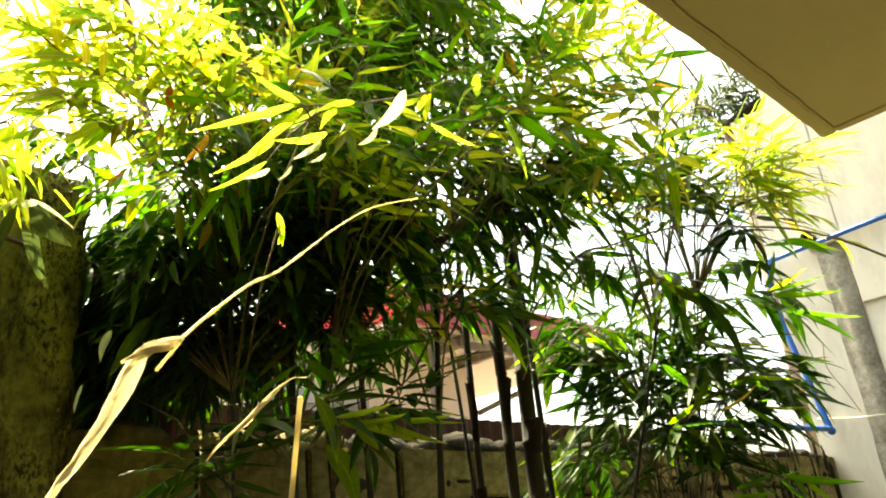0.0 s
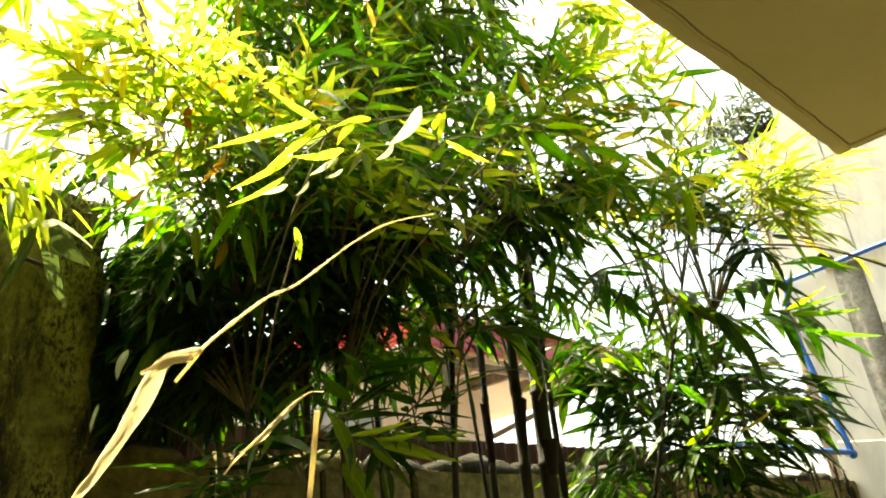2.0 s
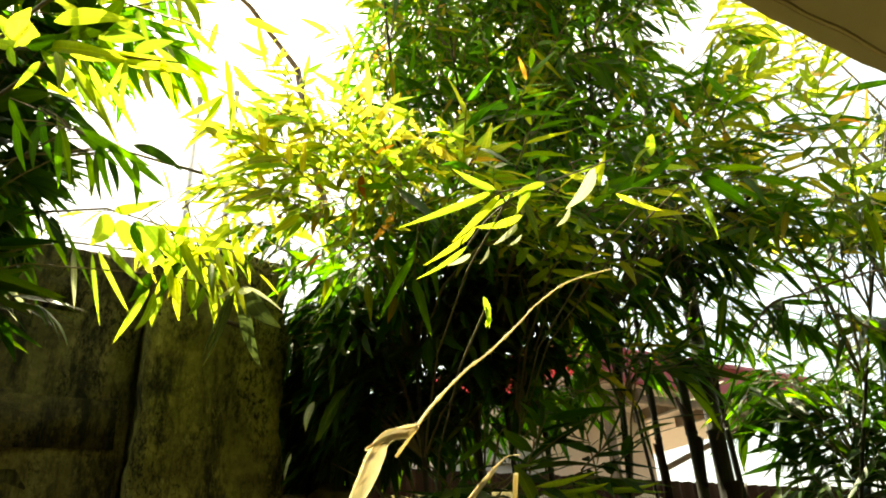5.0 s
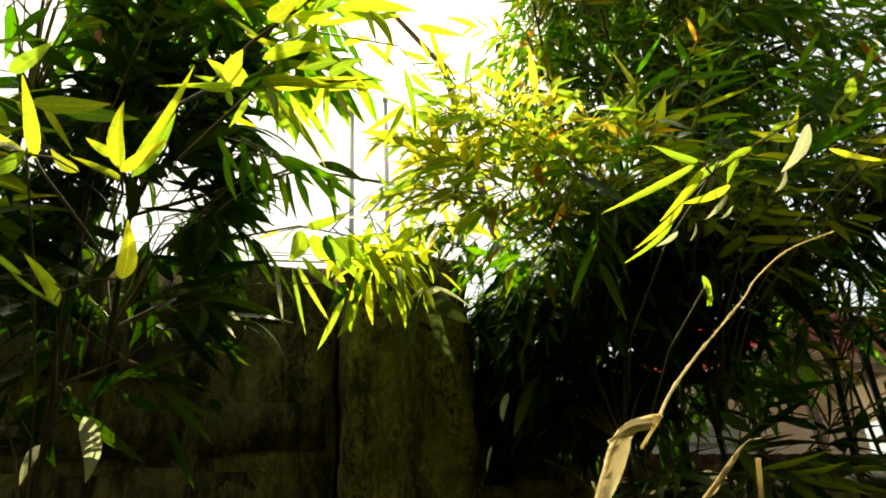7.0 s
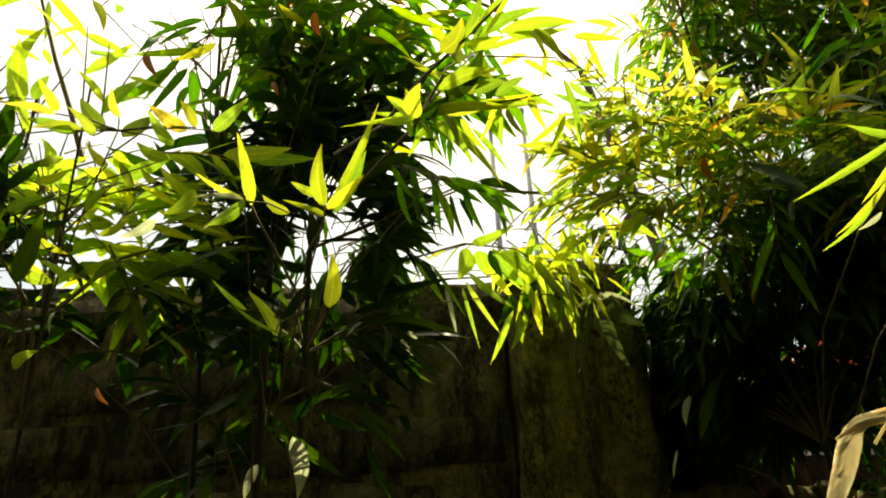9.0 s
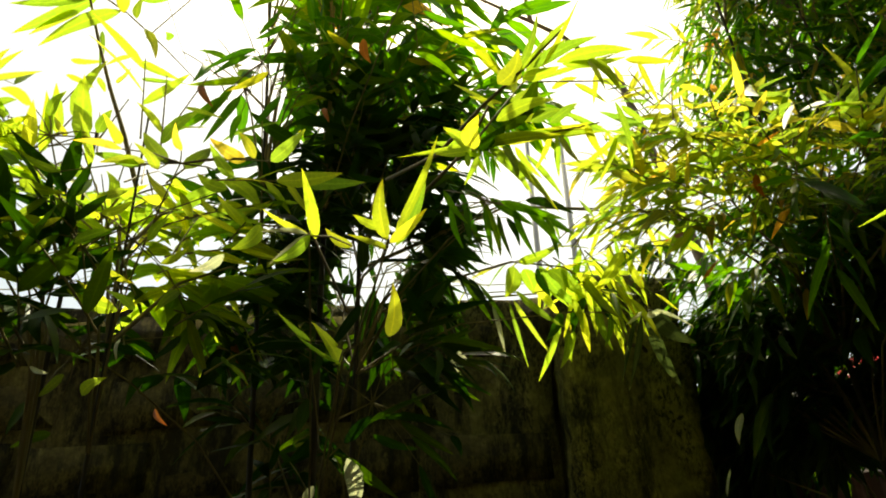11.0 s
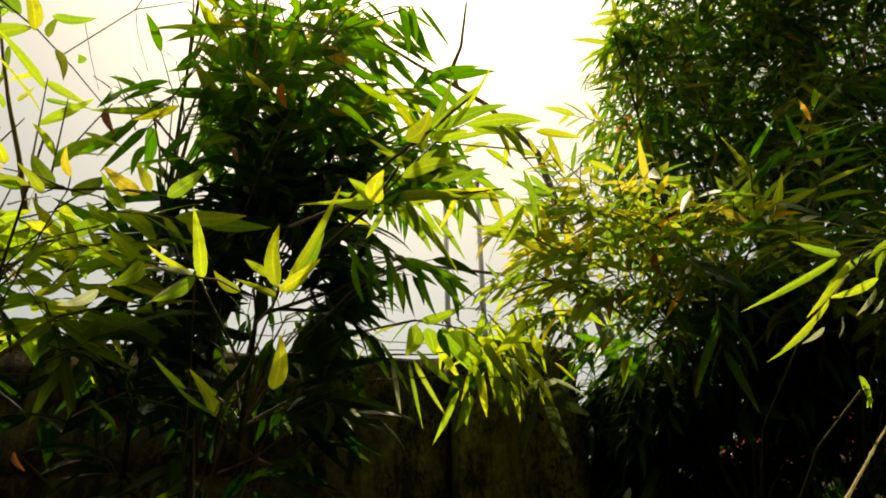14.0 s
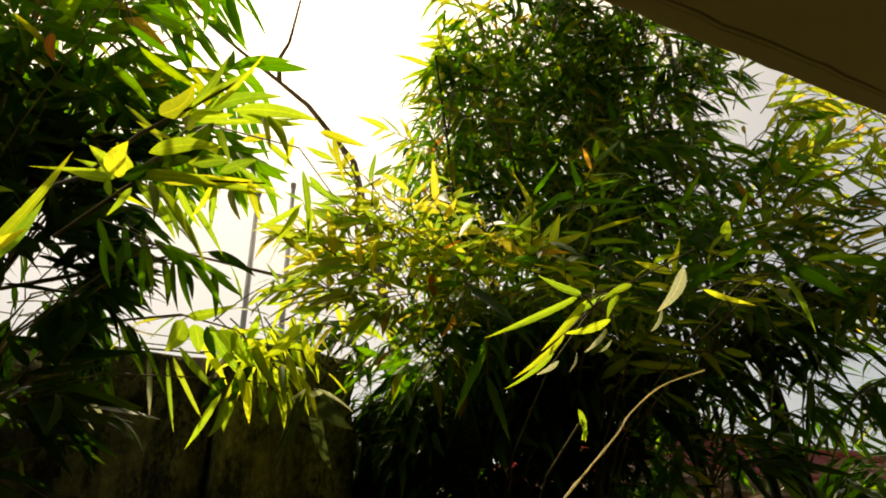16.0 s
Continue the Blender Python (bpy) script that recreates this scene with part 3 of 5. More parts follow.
main_blobs = [(0.88, 1.72, 2.51, 0.22, 0.15, 60), (1.16, 1.56, 2.52, 0.26, 0.17, 90), (1.59, 1.40, 2.62, 0.26, 0.21, 20), (1.54, 1.69, 2.38, 0.25, 0.13, 24),
             (1.93, 1.46, 2.41, 0.22, 0.12, 8), (1.18, 1.76, 3.01, 0.35, 0.22, 72), (1.64, 1.52, 3.09, 0.34, 0.24, 42), (1.12, 1.77, 3.63, 0.33, 0.30, 30),
             (0.95, 1.81, 2.51, 0.31, 0.11, 80), (1.99, 1.57, 2.06, 0.12, 0.08, 3)]
main_yellow = [(0.49, 1.35, 2.55, 0.24, 0.13, 33), (0.42, 1.39, 2.72, 0.13, 0.13, 9), (0.62, 1.33, 2.49, 0.16, 0.10, 20), (0.47, 1.49, 2.52, 0.19, 0.11, 20),
             (0.65, 1.47, 2.66, 0.18, 0.13, 20), (0.40, 1.54, 2.52, 0.12, 0.13, 14), (0.54, 1.43, 2.40, 0.18, 0.08, 14), (0.76, 1.33, 2.50, 0.12, 0.08, 12)]
main_dark = [(0.86, 1.94, 2.33, 0.15, 0.16, 120), (1.13, 1.83, 2.29, 0.23, 0.16, 160), (1.20, 1.68, 2.45, 0.22, 0.14, 60), (0.88, 2.11, 2.14, 0.10, 0.11, 50), (0.76, 2.11, 2.41, 0.08, 0.11, 60),
             (0.79, 2.19, 2.24, 0.08, 0.11, 70), (0.84, 2.24, 2.10, 0.08, 0.09, 60), (1.08, 2.08, 2.14, 0.23, 0.13, 160), (1.37, 1.91, 2.17, 0.19, 0.10, 18),
             (1.22, 1.86, 2.06, 0.16, 0.09, 8), (1.67, 1.48, 2.62, 0.22, 0.14, 38), (1.61, 1.65, 2.45, 0.22, 0.12, 28), (1.90, 1.45, 2.51, 0.16, 0.12, 10),
             (1.33, 1.74, 2.46, 0.19, 0.11, 38), (0.63, 1.94, 2.56, 0.07, 0.11, 14)]
main_dark += [(1.59, 1.64, 3.65, 0.38, 0.38, 80), (1.43, 1.75, 3.04, 0.39, 0.20, 75), (1.35, 1.46, 4.08, 0.39, 0.23, 70)]
main_rim = [(1.83, 1.11, 2.78, 0.22, 0.22, 10), (2.00, 1.08, 2.53, 0.18, 0.14, 12), (1.84, 1.08, 3.20, 0.24, 0.24, 16), (1.87, 1.23, 2.85, 0.21, 0.23, 14),
             (1.78, 1.20, 3.12, 0.23, 0.15, 5), (1.92, 1.22, 2.94, 0.25, 0.21, 20), (2.17, 1.05, 2.70, 0.13, 0.19, 9), (2.16, 1.14, 3.21, 0.21, 0.16, 14),
             (1.78, 1.32, 2.64, 0.18, 0.14, 12), (0.93, 1.78, 3.73, 0.12, 0.21, 14), (0.83, 1.90, 3.52, 0.09, 0.11, 6), (0.98, 1.62, 3.94, 0.15, 0.15, 11),
             (1.98, 1.26, 2.61, 0.22, 0.16, 16), (1.66, 1.29, 2.85, 0.22, 0.16, 9)]
front_bright = [(0.89, 1.14, 2.35, 0.08, 0.05, 5), (0.87, 1.26, 2.32, 0.07, 0.04, 4), (1.06, 1.05, 2.34, 0.08, 0.07, 5), (0.99, 1.18, 2.25, 0.08, 0.04, 3),
             (0.85, 1.29, 2.49, 0.07, 0.04, 3), (1.46, 1.19, 2.43, 0.11, 0.07, 4), (1.08, 1.47, 2.30, 0.11, 0.06, 4)]
main_core = [(1.20, 1.65, 3.77, 0.29, 0.29, 105), (1.56, 1.54, 3.61, 0.32, 0.34, 115), (1.00, 1.80, 3.35, 0.25, 0.25, 90), (0.92, 1.80, 3.00, 0.20, 0.20, 50), (1.05, 1.75, 3.72, 0.25, 0.25, 70), (1.37, 1.74, 3.29, 0.29, 0.20, 130), (1.69, 1.64, 3.08, 0.27, 0.23, 18),
             (1.55, 1.31, 3.90, 0.38, 0.23, 120), (1.23, 1.49, 2.98, 0.29, 0.23, 26), (1.59, 1.41, 3.03, 0.25, 0.25, 24)]
low_blobs = [(0.97, 1.18, 1.76, 0.11, 0.03, 6), (0.85, 1.21, 1.76, 0.07, 0.04, 3), (0.74, 1.39, 1.72, 0.09, 0.04, 5), (0.73, 1.45, 1.67, 0.08, 0.04, 3),
             (1.34, 1.36, 2.07, 0.09, 0.05, 5)]
main_front = [(0.74, 1.26, 2.42, 0.17, 0.07, 12), (0.95, 1.19, 2.36, 0.16, 0.08, 13), (1.30, 1.13, 2.51, 0.20, 0.09, 9), (1.75, 1.09, 2.49, 0.16, 0.11, 9),
             (1.10, 1.18, 2.67, 0.23, 0.09, 10), (1.62, 1.04, 2.75, 0.20, 0.14, 8)]
main_droopy = [(1.38, 1.70, 2.19, 0.20, 0.05, 12), (1.63, 1.58, 2.25, 0.17, 0.06, 10), (1.91, 1.36, 2.33, 0.18, 0.06, 10), (1.28, 1.82, 2.05, 0.13, 0.05, 6),
             (2.10, 1.26, 2.33, 0.12, 0.06, 6)]
fol = Foliage(stems)
crown(fol, stems, main_blobs, 0.125, droop=1.2, branch=0.08, twig=0.16, wide=1.45)
fol.build(main, M_LEAF, 60, "dense narrow bamboo leaves")
# low leaves, with the clump's shade in their colour
fol = Foliage(stems)
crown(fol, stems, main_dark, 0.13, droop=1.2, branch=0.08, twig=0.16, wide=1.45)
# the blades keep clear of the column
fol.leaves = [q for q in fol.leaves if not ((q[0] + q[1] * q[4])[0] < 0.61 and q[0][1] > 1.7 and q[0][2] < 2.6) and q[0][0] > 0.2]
fol.build(main, M_SHADE, 0, "leaves low in the clump, painted in shade")
# rim leaves get the sunlit copy of the leaf colour
fol = Foliage(stems)
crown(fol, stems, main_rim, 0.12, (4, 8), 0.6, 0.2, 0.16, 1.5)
fol.build(main, M_YELLOW, 40, "leaves at the edge of the clump, painted sunlit")
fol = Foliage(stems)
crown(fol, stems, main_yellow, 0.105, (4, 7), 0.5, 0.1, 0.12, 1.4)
fol.build(main, M_YELLOW, 100, "yellowing bamboo leaves, painted sunlit")
fol = Foliage(stems)
crown(fol, stems, main_front, 0.125, droop=0.6, branch=0.25, twig=0.16, wide=1.1)
fol.build(main, M_LEAF, 60, "young leaves on the sunny side")
fol = Foliage(stems)
crown(fol, stems, main_droopy, 0.17, (5, 8), 1.4, 0.2, 0.14, 1.1)
fol.build(main, M_LEAF, 0, "drooping leaves")
low = Foliage(stems)
low.blades([(0.419, 0.655, 2.024, 0.305, 0.689, 1.953, 0.0103), (0.428, 0.664, 2.031, 0.343, 0.630, 2.022, 0.0104), (0.416, 0.641, 2.007, 0.363, 0.673, 1.945, 0.0101), (0.394, 0.669, 1.970, 0.329, 0.669, 1.898, 0.0100), (0.457, 0.647, 2.029, 0.425, 0.698, 2.007, 0.0074), (0.498, 0.643, 2.048, 0.428, 0.635, 2.003, 0.0091), (0.464, 0.636, 2.023, 0.434, 0.637, 1.980, 0.0133), (0.466, 0.662, 2.000, 0.407, 0.688, 1.981, 0.0119), (0.417, 0.728, 1.975, 0.354, 0.756, 1.925, 0.0076)])
low.stem([(0.791, 0.782, 2.260), (0.545, 0.684, 2.088), (0.423, 0.656, 2.021)], 0.0020, 0.0012)
low.blades([(0.394, 0.666, 1.871, 0.418, 0.688, 1.841, 0.0095), (0.408, 0.678, 1.852, 0.410, 0.689, 1.842, 0.0082)])
low.blades([(0.675, 0.686, 2.101, 0.784, 0.691, 2.099, 0.0086), (0.785, 0.630, 2.117, 0.864, 0.643, 2.045, 0.0206)])
low.blades([(0.785, 1.122, 1.738, 0.858, 1.030, 1.756, 0.0165), (0.835, 1.069, 1.739, 0.982, 0.985, 1.696, 0.0114), (0.809, 1.138, 1.732, 0.845, 1.003, 1.707, 0.0232), (0.874, 1.037, 1.722, 0.918, 0.947, 1.708, 0.0124), (0.853, 1.128, 1.727, 0.894, 1.014, 1.673, 0.0171), (0.873, 1.102, 1.730, 0.984, 1.036, 1.681, 0.0128), (0.809, 1.087, 1.711, 0.857, 1.082, 1.671, 0.0204), (0.745, 1.116, 1.776, 0.732, 1.028, 1.757, 0.0123)])
low.blades([(0.740, 1.117, 1.775, 0.763, 1.081, 1.650, 0.0367), (0.788, 1.154, 1.693, 0.846, 1.143, 1.567, 0.0416)])
crown(low, stems, front_bright, 0.13, (4, 7), 0.6, 0.3, 0.16, 1.3)
low.build(main, M_BRIGHT, 160, thinned=False)
fol = Foliage(stems)
crown(fol, stems, low_blobs, 0.12, (6, 10), 0.35, 0.3, 0.16, 1.3)
fol.build(main, M_SHADE, 60, "narrow leaves of the low sprays, painted in shade")
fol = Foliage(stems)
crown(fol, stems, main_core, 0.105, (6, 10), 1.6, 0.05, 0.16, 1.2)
fol.build(main, M_LEAF, 0, "dense inner leaves painted in shade")

# blades whose white glint is painted in
pale = Foliage(stems)
dark = Foliage(stems)
dark.blades([(0.775, 0.655, 2.150, 0.880, 0.665, 2.112, 0.0230), (0.798, 0.627, 2.131, 0.926, 0.614, 2.091, 0.0225), (0.829, 0.608, 2.142, 0.856, 0.542, 2.109, 0.0121)])
dark.blades([(0.784, 1.295, 1.753, 0.637, 1.458, 1.775, 0.0090), (0.727, 1.262, 1.718, 0.576, 1.313, 1.691, 0.0107), (0.754, 1.352, 1.711, 0.654, 1.491, 1.684, 0.0158), (0.741, 1.349, 1.700, 0.623, 1.386, 1.640, 0.0134), (0.762, 1.280, 1.731, 0.639, 1.358, 1.708, 0.0132), (0.753, 1.223, 1.744, 0.667, 1.258, 1.724, 0.0257), (0.789, 1.252, 1.729, 0.718, 1.286, 1.688, 0.0220), (0.736, 1.237, 1.789, 0.668, 1.219, 1.740, 0.0151), (0.832, 1.207, 1.789, 0.835, 1.254, 1.731, 0.0223), (0.921, 1.061, 1.877, 0.917, 1.088, 1.769, 0.0178), (0.954, 1.019, 1.905, 0.941, 1.086, 1.781, 0.0201)])
dark.blades([(1.312, 1.341, 1.996, 1.360, 1.374, 1.847, 0.0238), (1.179, 1.494, 2.019, 1.160, 1.530, 1.872, 0.0211), (1.270, 1.233, 2.082, 1.194, 1.215, 1.919, 0.0201), (1.092, 1.450, 2.057, 1.036, 1.432, 1.861, 0.0203), (1.207, 1.478, 2.050, 1.203, 1.535, 1.893, 0.0182), (1.266, 1.383, 2.063, 1.230, 1.295, 1.916, 0.0211), (1.071, 1.547, 2.020, 1.124, 1.670, 1.900, 0.0207)])
dark.build(main, M_SHADE, 30, thinned=False)
pale.blades([(0.532, 0.581, 2.045, 0.498, 0.609, 1.989, 0.0175), (0.506, 0.610, 1.996, 0.464, 0.591, 1.947, 0.0101)], False)
pale.blades([(0.457, 0.663, 1.985, 0.417, 0.649, 1.938, 0.0103), (0.415, 0.717, 1.958, 0.382, 0.718, 1.934, 0.0075), (0.454, 0.728, 1.981, 0.425, 0.702, 1.938, 0.0062), (0.469, 0.671, 1.976, 0.435, 0.660, 1.946, 0.0059)], False)
pale.blades([(-0.029, 1.652, 2.315, 0.001, 1.640, 2.183, 0.0133), (0.322, 1.550, 2.231, 0.345, 1.517, 2.225, 0.0160), (0.329, 1.515, 2.232, 0.439, 1.565, 2.207, 0.0092), (0.315, 1.562, 2.250, 0.296, 1.667, 2.244, 0.0095)], False)
pale.blades([(0.616, 1.829, 2.075, 0.617, 1.893, 2.011, 0.0200), (0.576, 1.886, 1.947, 0.598, 2.008, 1.904, 0.0136)], False)
pale.blades([(-0.334, 0.703, 1.970, -0.391, 0.706, 1.984, 0.0077), (-0.432, 0.726, 1.959, -0.477, 0.746, 1.947, 0.0130), (-0.338, 0.735, 1.988, -0.377, 0.713, 1.943, 0.0094)], False)
pale.blades([(-0.694, 1.101, 2.017, -0.680, 1.040, 1.965, 0.0091), (-0.846, 1.130, 1.984, -0.773, 1.066, 1.948, 0.0083)], False)
pale.blades([(-0.354, 1.397, 1.885, -0.352, 1.522, 1.789, 0.0355), (-0.420, 1.428, 1.843, -0.442, 1.417, 1.778, 0.0208)], False)
pale.blades([(-0.153, 1.695, 2.238, -0.088, 1.653, 2.157, 0.0126), (-0.145, 1.737, 2.230, -0.106, 1.791, 2.180, 0.0100)], False)
pale.build(main, M_GLINT, 20, "pale leaf with a sun glint in its colour", False)

# the slender one before the end wall
slender, stems = bamboo("slender young bamboo with loose sprays of long leaves", (2.47, 1.48, 0), [
    (0, 0, 0.05, -0.12, 3.0, 0.4, 0.008), (0.05, 0.1, 0.0, -0.45, 2.9, 0.6, 0.006), (-0.1, 0.05, -0.1, -0.1, 2.6, 0.3, 0.006)])
right_blobs = [(2.41, 1.50, 2.09, 0.18, 0.14, 36), (2.47, 1.34, 1.95, 0.16, 0.11, 31), (2.51, 1.17, 1.88, 0.11, 0.08, 14), (2.49, 1.25, 2.29, 0.16, 0.14, 20),
             (2.41, 1.57, 1.78, 0.20, 0.11, 36), (2.45, 1.33, 1.72, 0.15, 0.11, 22), (2.31, 1.16, 2.56, 0.15, 0.13, 22), (2.38, 1.59, 2.20, 0.12, 0.09, 11),
             (2.42, 1.07, 2.40, 0.09, 0.11, 8)]
right_yellow = [(2.32, 0.87, 2.55, 0.13, 0.08, 24), (2.34, 0.99, 2.54, 0.11, 0.11, 16), (2.36, 0.85, 2.47, 0.08, 0.08, 14)]
# these sprays take the shaded leaf colour too
fol = Foliage(stems)
crown(fol, stems, right_blobs, 0.17, droop=0.9, branch=0.4, wide=1.25)
fol.build(slender, M_SHADE, 80, "loose long bamboo leaves")
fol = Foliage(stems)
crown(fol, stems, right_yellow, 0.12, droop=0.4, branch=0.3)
fol.build(slender, M_YELLOW, 60, "yellow-green leaves painted sunlit")
loose = Foliage(stems)
loose.blades([(2.307, 0.894, 2.169, 2.230, 0.787, 2.234, 0.0292), (2.399, 0.921, 2.189, 2.580, 0.843, 2.283, 0.0227), (2.401, 0.913, 2.187, 2.479, 0.750, 2.212, 0.0189), (2.464, 0.929, 2.196, 2.403, 0.752, 2.151, 0.0193), (2.314, 0.875, 2.145, 2.529, 0.736, 2.154, 0.0181), (2.315, 0.953, 2.165, 2.176, 0.831, 2.209, 0.0297), (2.424, 0.902, 2.122, 2.741, 0.767, 2.110, 0.0206), (2.477, 0.855, 2.097, 2.545, 0.743, 1.989, 0.0225), (2.376, 0.852, 2.090, 2.347, 0.763, 1.911, 0.0236), (2.501, 0.917, 2.118, 2.584, 0.887, 1.948, 0.0250), (2.502, 0.929, 2.111, 2.415, 0.864, 1.956, 0.0231), (2.367, 0.891, 2.104, 2.268, 0.769, 2.087, 0.0220)])
loose.blades([(1.759, 0.890, 2.452, 1.700, 0.863, 2.252, 0.0422), (1.767, 0.862, 2.433, 1.799, 0.865, 2.253, 0.0386), (1.792, 0.851, 2.426, 1.762, 0.789, 2.232, 0.0355), (1.683, 0.898, 2.432, 1.777, 0.978, 2.382, 0.0316), (1.636, 0.927, 2.522, 1.617, 0.972, 2.427, 0.0384), (1.694, 0.903, 2.549, 1.754, 0.863, 2.475, 0.0292)])
loose.blades([(2.235, 0.973, 1.600, 2.245, 0.844, 1.622, 0.0200), (2.250, 0.962, 1.604, 2.412, 0.801, 1.567, 0.0233), (2.409, 0.997, 1.598, 2.468, 0.984, 1.524, 0.0212), (2.423, 0.968, 1.594, 2.393, 0.889, 1.517, 0.0176), (2.148, 1.059, 1.579, 2.210, 0.967, 1.599, 0.0166), (2.212, 1.113, 1.564, 2.308, 1.012, 1.563, 0.0154)])
loose.blades([(2.221, 1.049, 1.882, 2.310, 0.957, 1.915, 0.0231), (2.304, 1.036, 1.908, 2.543, 0.958, 1.868, 0.0218), (2.249, 0.991, 1.904, 2.325, 0.877, 1.868, 0.0141), (2.252, 1.034, 2.048, 2.224, 0.916, 2.028, 0.0147), (2.159, 0.978, 2.003, 2.191, 0.855, 1.963, 0.0139), (2.162, 0.987, 1.970, 2.328, 0.913, 1.939, 0.0139), (2.359, 1.040, 1.843, 2.416, 0.871, 1.831, 0.0165), (2.276, 0.973, 1.809, 2.253, 0.818, 1.757, 0.0140), (2.196, 1.081, 1.813, 2.152, 0.907, 1.831, 0.0281), (2.117, 1.220, 1.790, 2.205, 1.091, 1.854, 0.0249), (2.104, 1.194, 1.780, 2.126, 0.965, 1.758, 0.0229), (2.332, 1.053, 1.818, 2.303, 0.908, 1.719, 0.0182)])
loose.blades([(2.268, 1.010, 1.790, 2.238, 0.989, 1.663, 0.0210), (2.200, 1.132, 1.773, 2.140, 1.047, 1.670, 0.0213), (2.250, 1.099, 1.761, 2.235, 1.029, 1.711, 0.0178), (2.196, 1.230, 1.772, 2.260, 1.225, 1.648, 0.0255), (2.201, 1.144, 1.975, 2.333, 1.027, 1.999, 0.0221), (2.115, 1.196, 1.979, 2.246, 1.125, 1.864, 0.0255)])
loose.build(slender, M_LEAF, 60)
shady = Foliage(stems)
shady.blades([(2.018, 1.085, 2.207, 2.307, 0.960, 2.085, 0.0357), (2.099, 1.067, 2.187, 2.245, 1.159, 2.047, 0.0398), (2.086, 1.085, 2.210, 2.157, 1.149, 2.062, 0.0327), (2.083, 1.005, 2.156, 2.239, 1.020, 2.020, 0.0388), (2.141, 0.998, 2.116, 2.137, 0.934, 1.899, 0.0355), (1.925, 1.099, 2.186, 1.818, 1.109, 2.061, 0.0313), (2.113, 0.940, 2.215, 2.176, 0.956, 2.143, 0.0247), (1.865, 1.156, 2.287, 1.748, 1.145, 2.134, 0.0247), (1.965, 1.170, 2.293, 1.959, 1.218, 2.201, 0.0219), (1.756, 1.206, 2.282, 1.684, 1.134, 2.154, 0.0208), (1.899, 1.101, 2.256, 1.880, 1.089, 2.147, 0.0209), (1.898, 1.235, 2.341, 1.976, 1.372, 2.241, 0.0220)])
shady.build(slender, M_SHADE, 20)
gold = Foliage(stems)
gold.blades([(2.212, 0.808, 2.556, 2.186, 0.666, 2.579, 0.0148), (2.199, 0.788, 2.532, 2.235, 0.643, 2.554, 0.0182), (2.206, 0.752, 2.539, 2.149, 0.604, 2.469, 0.0145), (2.201, 0.831, 2.521, 2.440, 0.710, 2.494, 0.0221), (2.253, 0.820, 2.511, 2.250, 0.698, 2.354, 0.0223), (2.214, 0.828, 2.482, 2.230, 0.727, 2.313, 0.0220), (2.231, 0.857, 2.479, 2.276, 0.833, 2.334, 0.0223), (2.249, 0.877, 2.513, 2.327, 0.971, 2.377, 0.0226), (2.183, 0.791, 2.418, 2.248, 0.724, 2.221, 0.0160), (2.221, 0.870, 2.566, 2.171, 0.933, 2.449, 0.0226), (2.181, 0.792, 2.560, 2.077, 0.837, 2.558, 0.0182), (2.266, 0.797, 2.547, 2.442, 0.755, 2.581, 0.0224)])
gold.build(slender, M_YELLOW, 20, thinned=False)

# the dark glossy one before the tall wall, with the near shoots and the boughs that hang over the wall
glossy, stems = bamboo("bamboo with glossy dark leaves in front of the tall wall", (-0.44, 1.60, 0), [
    (0, 0, 0.0, -0.15, 3.9, 0.3, 0.012), (0.06, 0.05, 0.1, -0.1, 3.7, 0.3, 0.010), (-0.08, 0.02, -0.2, -0.15, 3.6, 0.4, 0.010)])
c_dark = [(-0.36, 1.59, 2.65, 0.17, 0.11, 75), (-0.49, 1.58, 2.45, 0.16, 0.06, 43), (-0.26, 1.65, 2.44, 0.10, 0.05, 28), (-0.42, 1.60, 2.23, 0.18, 0.10, 23),
             (-0.29, 1.56, 2.10, 0.11, 0.07, 8), (-0.46, 1.55, 1.94, 0.13, 0.11, 13)]
c_blobs = [(-0.37, 1.46, 3.31, 0.14, 0.12, 3), (-0.40, 1.50, 3.06, 0.19, 0.13, 34), (-0.46, 1.53, 2.86, 0.20, 0.12, 34), (-0.26, 1.56, 2.86, 0.14, 0.13, 35),
             (-0.61, 1.43, 2.79, 0.10, 0.10, 4), (-0.44, 1.43, 3.38, 0.20, 0.11, 14), (-0.13, 1.44, 3.26, 0.14, 0.11, 3), (-0.08, 1.54, 3.11, 0.12, 0.10, 6),
             (-0.06, 1.59, 2.89, 0.11, 0.10, 12), (-0.68, 1.48, 2.95, 0.10, 0.10, 4), (-0.59, 1.45, 3.15, 0.10, 0.10, 3), (-0.20, 1.47, 3.43, 0.17, 0.09, 14),
             (-0.55, 1.48, 3.39, 0.15, 0.09, 5)]
hang_blobs = [(0.12, 1.72, 2.43, 0.09, 0.05, 3), (0.27, 1.71, 2.43, 0.09, 0.08, 3), (0.27, 1.66, 2.59, 0.09, 0.08, 3), (0.09, 1.58, 2.57, 0.09, 0.04, 3),
             (0.14, 1.68, 2.47, 0.09, 0.05, 3), (0.29, 1.70, 2.68, 0.08, 0.10, 3), (0.37, 1.71, 2.53, 0.10, 0.06, 3), (0.04, 1.58, 2.52, 0.09, 0.07, 3),
             (0.19, 1.63, 2.45, 0.09, 0.09, 4), (0.25, 1.57, 2.63, 0.08, 0.08, 3)]
high_blobs = [(0.14, 1.86, 2.88, 0.14, 0.11, 3), (0.31, 1.81, 2.87, 0.14, 0.11, 3), (0.12, 1.80, 2.57, 0.10, 0.08, 2), (0.26, 1.81, 2.52, 0.13, 0.10, 3),
             (0.35, 1.78, 2.66, 0.10, 0.10, 3), (0.07, 1.95, 3.09, 0.16, 0.10, 2), (0.33, 1.91, 3.11, 0.16, 0.10, 1)]
